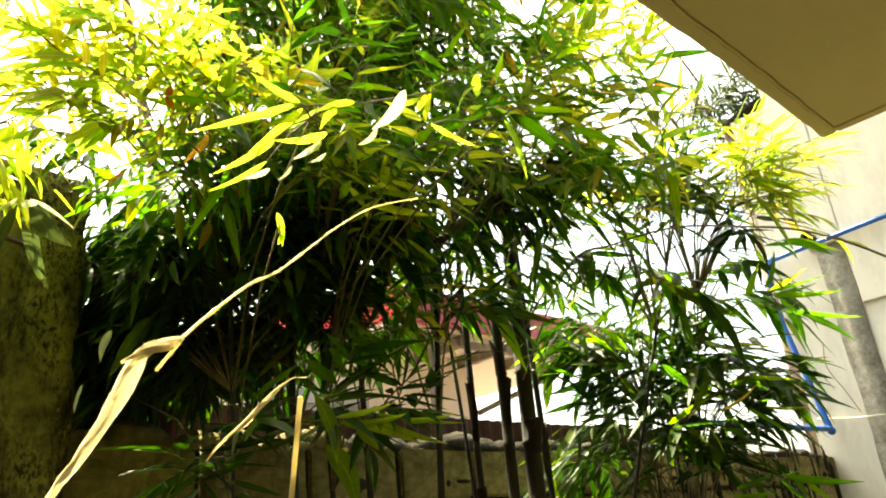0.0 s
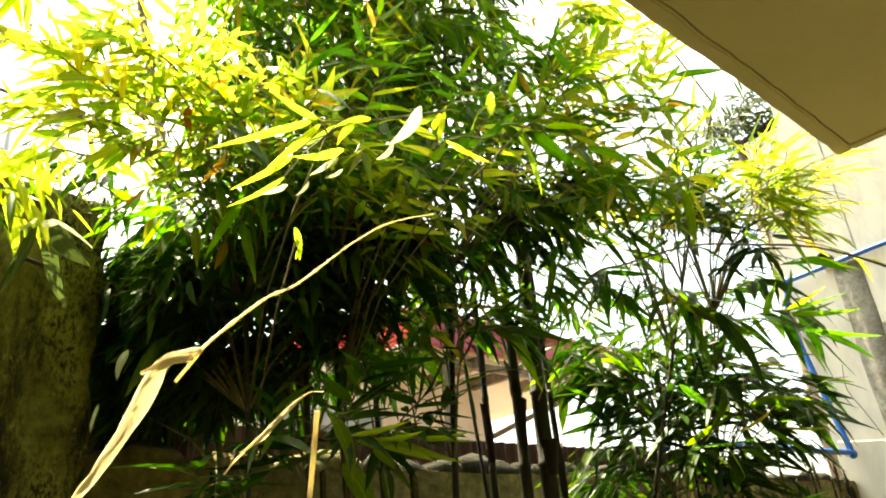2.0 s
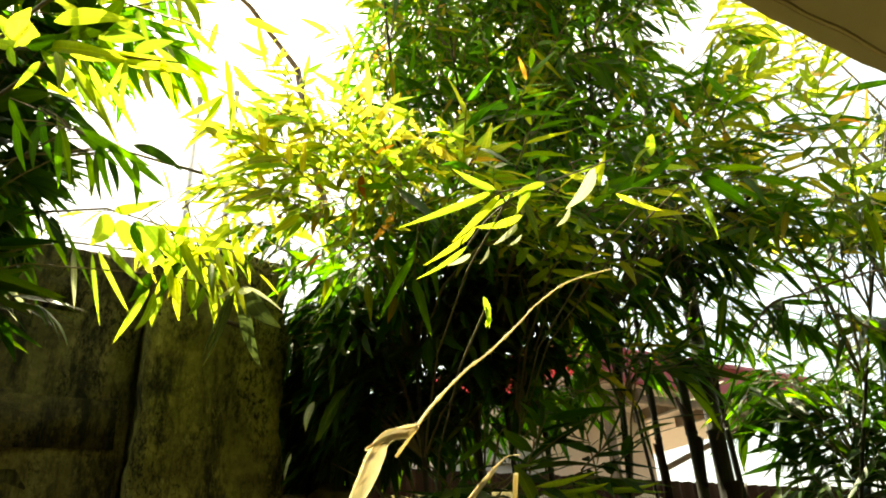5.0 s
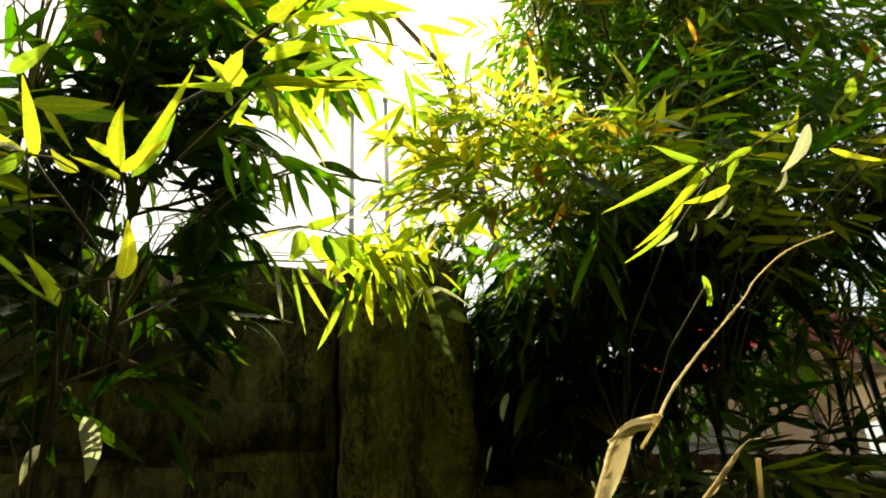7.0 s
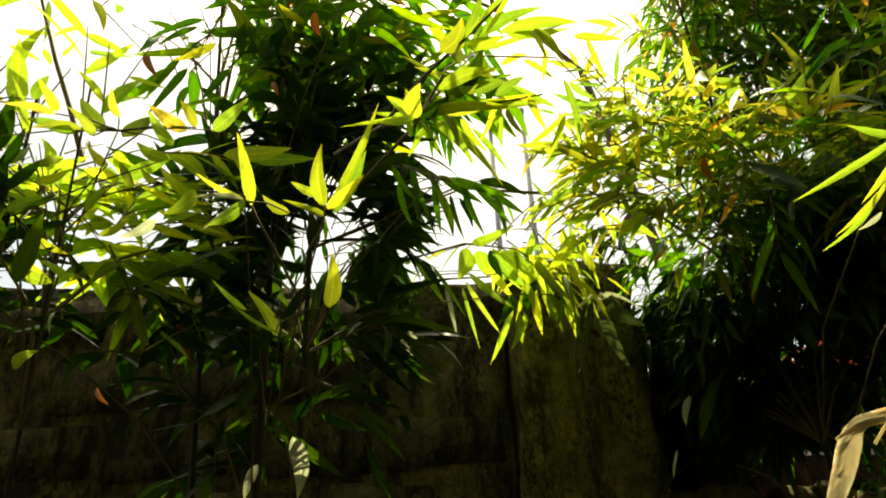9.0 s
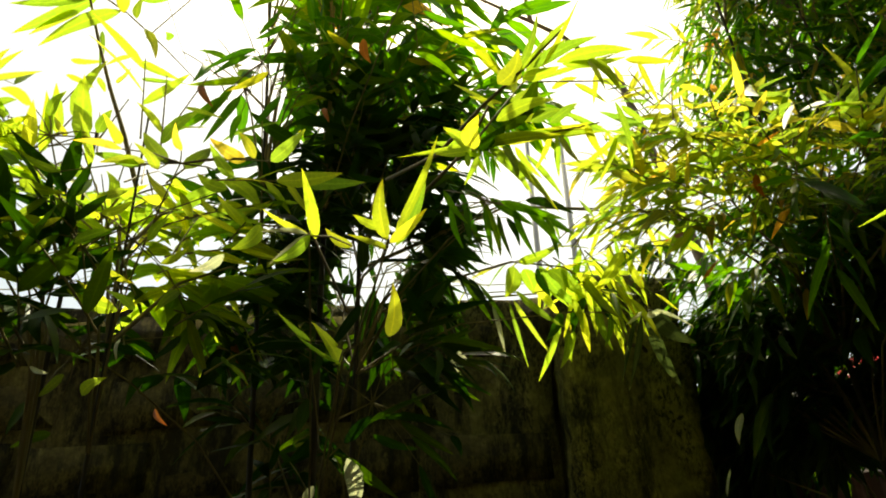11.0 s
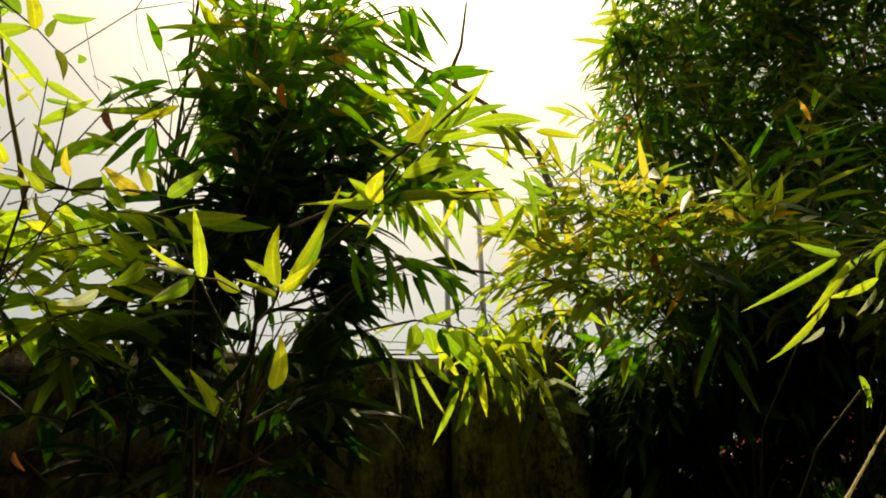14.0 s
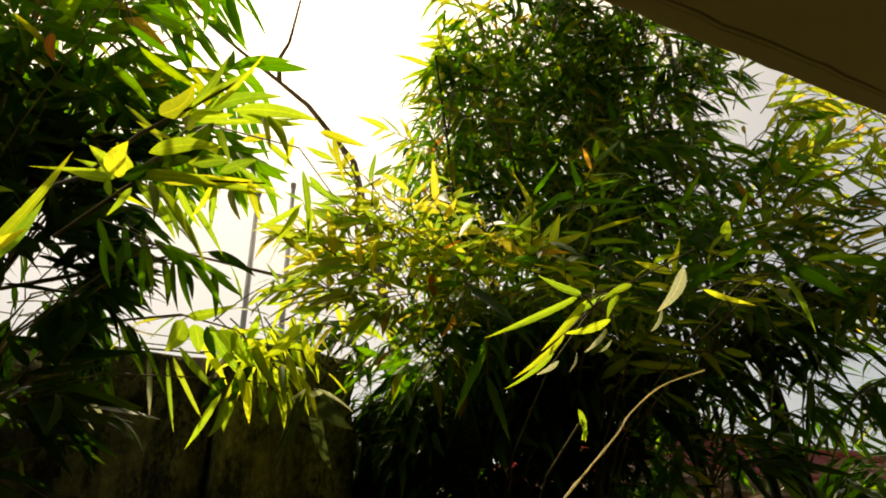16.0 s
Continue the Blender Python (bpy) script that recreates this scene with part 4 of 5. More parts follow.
fol = Foliage(stems)
crown(fol, stems, c_blobs, 0.14, droop=0.85, branch=0.45, twig=0.14, wide=1.6)
fol.build(glossy, M_LEAF, 60, "dense dark bamboo leaves")
# inner leaves in the shaded copy of the leaf
fol = Foliage(stems)
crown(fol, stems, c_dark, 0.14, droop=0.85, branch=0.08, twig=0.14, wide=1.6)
fol.build(glossy, M_SHADE, 30, "inner leaves painted in shade")
near = Foliage(stems)
dark = Foliage(stems)
near.stem([(-0.242, 1.282, 2.359), (-0.127, 0.994, 2.302), (-0.067, 0.980, 2.419), (0.048, 0.980, 2.501)], 0.004, 0.0015)
dark.blades([(-0.099, 0.725, 2.130, -0.048, 0.711, 2.207, 0.0248), (-0.133, 0.716, 2.096, -0.090, 0.716, 2.134, 0.0184), (-0.099, 0.708, 2.154, -0.038, 0.716, 2.162, 0.0175)], False)
dark.blades([(-0.179, 1.530, 2.447, -0.097, 1.580, 2.372, 0.0227), (-0.045, 1.429, 2.442, -0.018, 1.491, 2.364, 0.0173), (-0.028, 1.413, 2.436, 0.000, 1.440, 2.328, 0.0123), (-0.001, 1.458, 2.454, 0.033, 1.503, 2.397, 0.0152), (-0.088, 1.447, 2.429, -0.052, 1.531, 2.405, 0.0123), (0.040, 1.412, 2.472, 0.145, 1.392, 2.421, 0.0227), (-0.201, 1.479, 2.397, -0.157, 1.491, 2.328, 0.0144), (-0.133, 1.443, 2.461, -0.103, 1.484, 2.405, 0.0171)])
dark.blades([(0.136, 1.638, 2.287, 0.116, 1.739, 2.237, 0.0326), (0.198, 1.620, 2.317, 0.179, 1.716, 2.265, 0.0303), (0.081, 1.589, 2.384, 0.118, 1.624, 2.323, 0.0270), (0.222, 1.606, 2.345, 0.286, 1.688, 2.267, 0.0222)], False)
dark.blades([(-0.255, 1.492, 1.982, -0.143, 1.563, 1.914, 0.0208), (-0.234, 1.560, 1.967, -0.135, 1.614, 1.878, 0.0168), (-0.318, 1.581, 1.979, -0.212, 1.658, 1.951, 0.0217), (-0.218, 1.549, 1.904, -0.167, 1.593, 1.788, 0.0164), (-0.169, 1.388, 2.103, -0.093, 1.441, 2.076, 0.0160), (-0.277, 1.489, 2.124, -0.168, 1.471, 2.080, 0.0217), (-0.546, 1.476, 2.182, -0.455, 1.511, 2.142, 0.0166), (-0.338, 1.424, 2.217, -0.392, 1.408, 2.106, 0.0237), (-0.521, 1.607, 1.956, -0.477, 1.634, 1.891, 0.0191), (-0.454, 1.573, 1.970, -0.504, 1.574, 1.923, 0.0189), (-0.151, 1.521, 1.956, -0.126, 1.575, 1.923, 0.0165)])
dark.blades([(-0.939, 1.206, 2.119, -0.983, 1.261, 2.076, 0.0184), (-0.860, 1.159, 2.086, -0.892, 1.116, 2.036, 0.0157), (-0.819, 1.199, 2.093, -0.915, 1.199, 2.115, 0.0181), (-0.760, 1.173, 2.092, -0.847, 1.212, 2.066, 0.0159), (-0.919, 1.295, 1.982, -0.920, 1.237, 1.915, 0.0184), (-0.881, 1.314, 1.926, -0.920, 1.270, 1.893, 0.0182), (-0.704, 1.196, 2.028, -0.752, 1.122, 2.018, 0.0137), (-0.634, 1.201, 2.061, -0.661, 1.164, 2.005, 0.0140)])
dark.build(glossy, M_SHADE, 30)
near.blades([(-0.245, 0.715, 1.967, -0.250, 0.688, 2.036, 0.0196), (-0.237, 0.721, 1.975, -0.183, 0.687, 2.092, 0.0106), (-0.235, 0.724, 1.965, -0.200, 0.712, 2.044, 0.0131), (-0.240, 0.686, 1.947, -0.201, 0.656, 1.971, 0.0125), (-0.252, 0.724, 1.988, -0.286, 0.720, 2.007, 0.0107), (-0.245, 0.734, 1.967, -0.281, 0.682, 1.959, 0.0093)])
near.blades([(-0.328, 0.724, 1.976, -0.335, 0.654, 2.020, 0.0145), (-0.338, 0.724, 1.984, -0.391, 0.708, 2.009, 0.0080), (-0.330, 0.699, 1.966, -0.365, 0.683, 1.925, 0.0141), (-0.284, 0.719, 1.962, -0.321, 0.736, 1.999, 0.0117), (-0.394, 0.731, 2.000, -0.418, 0.708, 1.956, 0.0175)])
near.blades([(-0.248, 0.853, 1.906, -0.237, 0.777, 1.932, 0.0215), (-0.310, 0.863, 1.873, -0.328, 0.790, 1.895, 0.0155), (-0.307, 0.824, 1.862, -0.373, 0.837, 1.900, 0.0068), (-0.343, 0.822, 1.890, -0.373, 0.769, 1.901, 0.0069)])
near.stem([(-0.343, 1.362, 2.188), (-0.302, 1.059, 2.099), (-0.257, 0.822, 2.003), (-0.243, 0.705, 1.962)], 0.0030, 0.0015)
near.stem([(-0.360, 1.368, 2.178), (-0.341, 0.970, 2.054), (-0.331, 0.773, 1.989), (-0.331, 0.718, 1.981)], 0.0030, 0.0015)
near.blades([(-0.082, 0.679, 2.183, -0.038, 0.656, 2.275, 0.0116), (-0.084, 0.645, 2.157, -0.010, 0.638, 2.237, 0.0138), (-0.065, 0.654, 2.170, 0.019, 0.639, 2.209, 0.0155), (-0.110, 0.650, 2.141, -0.082, 0.655, 2.201, 0.0247), (-0.035, 0.657, 2.182, 0.077, 0.678, 2.222, 0.0170), (-0.025, 0.668, 2.188, 0.049, 0.639, 2.172, 0.0101), (0.003, 0.639, 2.170, 0.027, 0.626, 2.107, 0.0111), (-0.004, 0.631, 2.158, 0.006, 0.603, 2.100, 0.0082), (-0.081, 0.649, 2.151, -0.032, 0.644, 2.161, 0.0152), (-0.060, 0.629, 2.147, -0.014, 0.589, 2.223, 0.0061)], False)
near.blades([(-0.138, 0.715, 2.095, -0.134, 0.669, 2.109, 0.0227), (-0.139, 0.739, 2.114, -0.174, 0.716, 2.129, 0.0161), (-0.141, 0.715, 2.093, -0.186, 0.708, 2.084, 0.0113), (-0.125, 0.731, 2.112, -0.042, 0.673, 2.090, 0.0174), (-0.101, 0.741, 2.128, 0.014, 0.678, 2.102, 0.0148), (-0.063, 0.716, 2.138, -0.015, 0.729, 2.170, 0.0160), (-0.112, 0.680, 2.110, -0.035, 0.680, 2.145, 0.0180), (-0.120, 0.715, 2.097, -0.065, 0.746, 2.048, 0.0128), (-0.105, 0.695, 2.084, -0.094, 0.669, 2.019, 0.0097), (-0.148, 0.709, 2.086, -0.139, 0.755, 2.089, 0.0084), (-0.037, 0.697, 2.101, -0.030, 0.743, 2.065, 0.0084), (-0.035, 0.732, 2.133, -0.051, 0.794, 2.115, 0.0074)], False)
near.blades([(0.000, 0.697, 2.117, 0.017, 0.700, 2.067, 0.0099)], False)
near.blades([(-0.100, 0.772, 2.207, -0.156, 0.785, 2.276, 0.0087), (-0.093, 0.744, 2.192, -0.137, 0.766, 2.227, 0.0070), (-0.072, 0.767, 2.231, -0.088, 0.777, 2.295, 0.0177), (-0.068, 0.719, 2.205, -0.005, 0.701, 2.268, 0.0140), (-0.052, 0.715, 2.207, 0.042, 0.651, 2.186, 0.0077), (-0.080, 0.768, 2.210, -0.042, 0.775, 2.248, 0.0161), (-0.067, 0.761, 2.174, -0.031, 0.762, 2.225, 0.0243), (-0.127, 0.808, 2.171, -0.194, 0.800, 2.173, 0.0102), (-0.130, 0.795, 2.163, -0.146, 0.746, 2.164, 0.0200), (-0.126, 0.780, 2.154, -0.236, 0.782, 2.136, 0.0070), (-0.027, 0.769, 2.178, 0.024, 0.778, 2.221, 0.0147), (-0.093, 0.774, 2.149, -0.007, 0.687, 2.104, 0.0141)], False)
near.blades([(-0.029, 0.813, 2.189, 0.049, 0.777, 2.177, 0.0122), (-0.099, 0.810, 2.168, -0.020, 0.789, 2.058, 0.0147), (-0.071, 0.811, 2.171, -0.030, 0.845, 2.139, 0.0097), (-0.082, 0.819, 2.146, -0.058, 0.814, 2.097, 0.0081), (-0.010, 0.739, 2.169, 0.061, 0.763, 2.151, 0.0086), (-0.124, 0.802, 2.149, -0.145, 0.820, 2.113, 0.0086), (-0.008, 0.798, 2.178, 0.007, 0.768, 2.104, 0.0091), (-0.055, 0.820, 2.163, 0.008, 0.870, 2.119, 0.0090)], False)
near.stem([(-0.264, 1.054, 2.287), (-0.180, 0.828, 2.171), (-0.126, 0.698, 2.148), (-0.080, 0.651, 2.163), (-0.031, 0.624, 2.202)], 0.0034, 0.0014)
near.stem([(-0.180, 0.828, 2.171), (-0.135, 0.743, 2.116), (-0.063, 0.710, 2.109), (0.019, 0.700, 2.121)], 0.0028, 0.0012)
near.blades([(0.121, 0.895, 2.313, 0.168, 0.919, 2.296, 0.0108), (0.116, 0.825, 2.345, 0.177, 0.791, 2.314, 0.0139), (0.043, 0.869, 2.337, 0.103, 0.895, 2.320, 0.0105), (0.105, 0.874, 2.303, 0.128, 0.903, 2.199, 0.0106), (0.125, 0.942, 2.293, 0.066, 1.033, 2.267, 0.0130), (0.121, 0.944, 2.288, 0.090, 0.977, 2.218, 0.0111), (0.126, 0.908, 2.262, 0.140, 0.949, 2.224, 0.0107), (0.100, 0.944, 2.220, 0.136, 0.904, 2.173, 0.0125), (0.007, 0.910, 2.338, 0.038, 0.866, 2.261, 0.0107), (0.012, 0.897, 2.352, 0.068, 0.916, 2.393, 0.0124), (0.091, 0.897, 2.389, 0.092, 0.930, 2.345, 0.0111), (0.143, 0.844, 2.359, 0.162, 0.842, 2.277, 0.0090)], False)
near.blades([(-0.024, 0.885, 2.352, -0.005, 0.864, 2.284, 0.0104)], False)
near.stem([(-0.128, 0.817, 2.183), (-0.045, 0.830, 2.307), (0.096, 0.869, 2.342), (0.165, 0.918, 2.309)], 0.0020, 0.0010)
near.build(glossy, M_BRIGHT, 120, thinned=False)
hang = Foliage(stems)
hang.stem([(-0.313, 1.647, 2.300), (-0.141, 1.643, 2.383), (0.022, 1.610, 2.416), (0.145, 1.574, 2.379), (0.253, 1.619, 2.325)], 0.0040, 0.0015)
hang.stem([(-0.087, 1.690, 2.367), (0.001, 1.656, 2.355), (0.040, 1.644, 2.344)], 0.0020, 0.0010)
hang.blades([(0.037, 1.578, 2.397, 0.098, 1.434, 2.353, 0.0240), (0.030, 1.618, 2.406, 0.007, 1.623, 2.325, 0.0489), (0.056, 1.629, 2.405, 0.076, 1.657, 2.345, 0.0412), (0.085, 1.572, 2.381, 0.192, 1.652, 2.301, 0.0268), (0.102, 1.543, 2.356, 0.131, 1.523, 2.289, 0.0316), (0.130, 1.563, 2.371, 0.181, 1.547, 2.282, 0.0295), (0.167, 1.538, 2.342, 0.238, 1.596, 2.297, 0.0265), (0.185, 1.565, 2.350, 0.244, 1.490, 2.187, 0.0243), (-0.036, 1.692, 2.371, -0.094, 1.623, 2.314, 0.0165), (0.283, 1.522, 2.390, 0.210, 1.545, 2.299, 0.0328), (0.328, 1.485, 2.426, 0.258, 1.602, 2.451, 0.0219), (0.336, 1.581, 2.319, 0.290, 1.517, 2.389, 0.0251)], False)
hang.blades([(0.150, 1.720, 2.294, 0.107, 1.836, 2.159, 0.0198), (0.158, 1.672, 2.252, 0.124, 1.636, 2.141, 0.0247), (0.178, 1.695, 2.257, 0.170, 1.734, 2.189, 0.0223), (0.200, 1.701, 2.324, 0.257, 1.832, 2.238, 0.0229), (0.232, 1.645, 2.303, 0.253, 1.643, 2.182, 0.0223), (0.274, 1.647, 2.341, 0.271, 1.557, 2.223, 0.0199), (0.161, 1.599, 2.303, 0.191, 1.625, 2.229, 0.0216), (0.262, 1.647, 2.277, 0.228, 1.600, 2.180, 0.0168)], False)
crown(hang, stems, hang_blobs[:2] + hang_blobs[4:5] + hang_blobs[6:7] + hang_blobs[8:9], 0.13, (4, 7), 0.55, 0.0, 0.18, 1.3, 0.8)
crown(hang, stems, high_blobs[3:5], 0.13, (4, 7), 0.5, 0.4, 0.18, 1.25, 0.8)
hang.build(glossy, M_BRIGHT, 60, "drooping leaves painted sunlit", False)
gold = Foliage(stems)
gold.blades([(0.033, 1.648, 2.352, 0.138, 1.565, 2.210, 0.0177), (0.020, 1.614, 2.312, 0.112, 1.724, 2.198, 0.0145), (0.008, 1.606, 2.299, 0.054, 1.678, 2.153, 0.0105)], False)
gold.build(glossy, M_YELLOW, 20, thinned=False)
# fan over the column, its shade put in by the dark leaf colour
fan = Foliage(stems)
fan.blades([(0.351, 1.634, 2.275, 0.446, 1.763, 2.125, 0.0339), (0.352, 1.598, 2.268, 0.436, 1.577, 2.168, 0.0417), (0.323, 1.597, 2.252, 0.284, 1.639, 2.081, 0.0165), (0.338, 1.683, 2.294, 0.294, 1.744, 2.130, 0.0116)])
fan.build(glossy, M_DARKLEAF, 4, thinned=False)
fringe = Foliage(stems)
fringe.blades([(-0.130, 1.103, 2.295, -0.095, 1.196, 2.250, 0.0146), (-0.102, 1.080, 2.268, -0.060, 1.087, 2.164, 0.0143), (-0.078, 1.112, 2.282, 0.005, 1.126, 2.233, 0.0167), (-0.063, 1.072, 2.250, 0.042, 1.058, 2.192, 0.0181), (-0.036, 1.120, 2.269, 0.005, 1.160, 2.181, 0.0126), (-0.024, 1.066, 2.235, 0.044, 1.093, 2.162, 0.0140), (-0.095, 1.055, 2.228, -0.075, 1.110, 2.154, 0.0118), (-0.123, 1.080, 2.243, -0.116, 1.081, 2.161, 0.0121), (0.003, 1.110, 2.250, 0.096, 1.166, 2.232, 0.0144), (-0.165, 1.032, 2.248, -0.124, 1.058, 2.193, 0.0117), (-0.154, 1.068, 2.236, -0.129, 1.155, 2.202, 0.0120), (0.023, 1.115, 2.241, 0.036, 1.108, 2.153, 0.0124)])
fringe.blades([(-0.524, 1.064, 2.614, -0.606, 1.026, 2.536, 0.0138), (-0.553, 1.126, 2.658, -0.622, 1.112, 2.585, 0.0145), (-0.579, 1.130, 2.581, -0.656, 1.163, 2.499, 0.0165), (-0.604, 1.146, 2.565, -0.725, 1.192, 2.508, 0.0212), (-0.571, 1.154, 2.571, -0.629, 1.134, 2.448, 0.0190), (-0.547, 1.135, 2.602, -0.665, 1.102, 2.562, 0.0166), (-0.472, 1.057, 2.672, -0.523, 1.040, 2.619, 0.0140), (-0.433, 1.020, 2.682, -0.500, 0.975, 2.735, 0.0138), (-0.401, 0.993, 2.753, -0.454, 0.941, 2.762, 0.0140), (-0.571, 1.173, 2.541, -0.595, 1.209, 2.491, 0.0166), (-0.497, 1.071, 2.559, -0.561, 1.048, 2.491, 0.0158), (-0.482, 1.129, 2.550, -0.556, 1.217, 2.528, 0.0163)])
fringe.blades([(-0.203, 0.985, 2.745, -0.122, 0.972, 2.748, 0.0162), (-0.181, 0.943, 2.647, -0.080, 0.976, 2.653, 0.0153), (-0.192, 0.997, 2.642, -0.091, 1.012, 2.612, 0.0135), (-0.168, 1.035, 2.635, -0.041, 1.064, 2.601, 0.0160), (-0.225, 0.939, 2.741, -0.156, 0.956, 2.816, 0.0135), (-0.203, 1.037, 2.574, -0.127, 1.042, 2.504, 0.0157), (-0.457, 1.006, 2.717, -0.525, 0.963, 2.659, 0.0139), (-0.425, 0.948, 2.700, -0.500, 0.959, 2.764, 0.0134), (-0.159, 0.904, 2.714, -0.101, 0.956, 2.711, 0.0131), (-0.088, 0.951, 2.757, -0.068, 0.982, 2.660, 0.0160), (-0.069, 0.917, 2.732, -0.043, 0.983, 2.693, 0.0133)])
fringe.build(glossy, M_LEAF, 30, thinned=False)
rusty_leaves = Foliage(stems)
rusty_leaves.blades([(-0.657, 1.153, 2.608, -0.622, 1.110, 2.522, 0.0168), (-0.313, 1.067, 2.642, -0.298, 1.089, 2.596, 0.0187), (-0.397, 1.145, 2.530, -0.382, 1.121, 2.483, 0.0117), (0.469, 1.182, 2.374, 0.489, 1.208, 2.334, 0.0160), (0.328, 1.311, 2.309, 0.331, 1.228, 2.262, 0.0119)], False)
rusty_leaves.blades([(0.586, 1.376, 2.526, 0.601, 1.448, 2.501, 0.0141), (0.501, 1.607, 2.354, 0.544, 1.584, 2.399, 0.0088), (1.243, 0.975, 2.630, 1.250, 1.029, 2.598, 0.0279), (0.424, 1.607, 2.467, 0.494, 1.672, 2.504, 0.0149)], False)
rusty_leaves.blades([(-0.622, 1.498, 2.170, -0.576, 1.435, 2.062, 0.0178), (-0.813, 1.610, 2.059, -0.774, 1.553, 2.009, 0.0143), (-0.678, 1.427, 2.305, -0.682, 1.493, 2.328, 0.0118)], False)
rusty_leaves.build(glossy, M_WITHERED, 12, "withered orange leaf", thinned=False)

# the bushy one at the end of the row
bushy, stems = bamboo("bushy bamboo with yellow-green leaves painted sunlit", (-0.85, 1.25, 0), [
    (0, 0, 0.0, -0.1, 2.75, 0.4, 0.009), (0.08, 0.05, 0.1, -0.1, 2.6, 0.4, 0.007), (-0.15, 0.0, -0.3, -0.1, 2.7, 0.4, 0.008)])
d_dark = [(-0.81, 1.08, 2.08, 0.14, 0.08, 8), (-0.69, 1.28, 2.10, 0.18, 0.10, 10), (-0.75, 1.00, 1.94, 0.10, 0.07, 6), (-0.74, 1.20, 1.97, 0.11, 0.11, 5),
             (-0.63, 1.47, 2.24, 0.12, 0.12, 7), (-1.01, 1.33, 2.42, 0.15, 0.08, 12), (-0.82, 1.39, 2.39, 0.15, 0.08, 14), (-0.66, 1.45, 2.38, 0.10, 0.10, 10),
             (-0.88, 1.34, 2.52, 0.17, 0.06, 8), (-0.95, 1.33, 2.28, 0.15, 0.07, 10)]
d_blobs = [(-1.01, 1.23, 2.48, 0.17, 0.05, 5), (-0.88, 1.18, 2.38, 0.19, 0.07, 5), (-0.74, 1.23, 2.39, 0.19, 0.10, 8), (-0.91, 1.10, 2.25, 0.13, 0.10, 8),
             (-0.79, 1.18, 2.22, 0.19, 0.08, 12), (-0.70, 1.32, 2.27, 0.14, 0.10, 8), (-0.83, 1.24, 2.33, 0.15, 0.15, 7)]
# bush leaves in the sunlit green copy
fol = Foliage(stems)
crown(fol, stems, d_blobs, 0.13, droop=0.25, branch=0.1, twig=0.16, wide=2.0)
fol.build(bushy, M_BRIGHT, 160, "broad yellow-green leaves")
# lower leaves, darkened by colour as if shaded
fol = Foliage(stems)
crown(fol, stems, d_dark[:3] + d_dark[4:6], 0.125, droop=0.5, branch=0.1, twig=0.16, wide=1.7)
fol.build(bushy, M_SHADE, 40, "lower leaves painted in shade")
sprig = Foliage(stems)
# thin bare twigs above
sprig.stem([(-1.011, 1.728, 2.749), (-1.038, 1.647, 2.871), (-1.071, 1.576, 2.980), (-1.116, 1.546, 3.119), (-1.163, 1.488, 3.298)], 0.0090, 0.0040)
sprig.stem([(-1.163, 1.488, 3.298), (-1.052, 1.531, 3.230), (-0.950, 1.583, 3.146), (-0.856, 1.638, 3.059)], 0.0030, 0.0015)
sprig.blades([(-1.247, 1.470, 3.359, -1.492, 1.491, 3.523, 0.0378), (-1.203, 1.488, 3.347, -1.435, 1.388, 3.275, 0.0241), (-1.202, 1.513, 3.370, -1.358, 1.478, 3.348, 0.0175), (-1.129, 1.449, 3.252, -1.355, 1.507, 3.356, 0.0199), (-1.144, 1.415, 3.298, -1.293, 1.389, 3.340, 0.0298), (-1.103, 1.514, 3.272, -1.222, 1.514, 3.419, 0.0462), (-1.057, 1.527, 3.225, -1.043, 1.390, 3.256, 0.0459), (-1.134, 1.486, 3.258, -1.330, 1.430, 3.169, 0.0337), (-1.142, 1.521, 3.285, -1.383, 1.534, 3.166, 0.0413), (-1.193, 1.554, 3.289, -1.323, 1.533, 3.159, 0.0279), (-1.064, 1.519, 3.226, -1.266, 1.516, 3.079, 0.0424), (-1.056, 1.600, 3.280, -1.053, 1.607, 3.396, 0.0266)], False)
sprig.blades([(-1.042, 1.550, 3.317, -0.918, 1.551, 3.328, 0.0281), (-0.999, 1.553, 3.186, -0.932, 1.511, 3.036, 0.0255), (-1.046, 1.654, 3.155, -0.924, 1.659, 3.097, 0.0263), (-0.996, 1.591, 3.027, -0.859, 1.514, 2.946, 0.0133), (-1.024, 1.562, 3.089, -1.113, 1.603, 3.094, 0.0133), (-1.157, 1.612, 3.242, -1.132, 1.598, 3.073, 0.0176), (-1.249, 1.649, 3.161, -1.131, 1.600, 3.103, 0.0175), (-1.258, 1.660, 3.113, -1.203, 1.740, 3.127, 0.0173), (-1.158, 1.656, 3.098, -1.166, 1.729, 3.094, 0.0207), (-1.091, 1.636, 3.057, -0.975, 1.500, 2.985, 0.0170), (-0.937, 1.583, 3.169, -0.946, 1.569, 3.191, 0.0240)], False)
sprig.stem([(-1.073, 1.715, 3.315), (-0.850, 1.613, 3.459), (-0.775, 1.532, 3.579)], 0.0020, 0.0015)
sprig.stem([(-0.850, 1.613, 3.459), (-0.840, 1.654, 3.397), (-0.800, 1.717, 3.300)], 0.0014, 0.0010)
sprig.stem([(-0.998, 1.647, 3.415), (-0.971, 1.708, 3.321), (-0.943, 1.758, 3.243)], 0.0014, 0.0010)
sprig.stem([(-0.850, 1.613, 3.459), (-0.701, 1.588, 3.491), (-0.589, 1.608, 3.456)], 0.0018, 0.0010)
sprig.stem([(-0.701, 1.569, 3.519), (-0.599, 1.588, 3.487)], 0.0014, 0.0010)
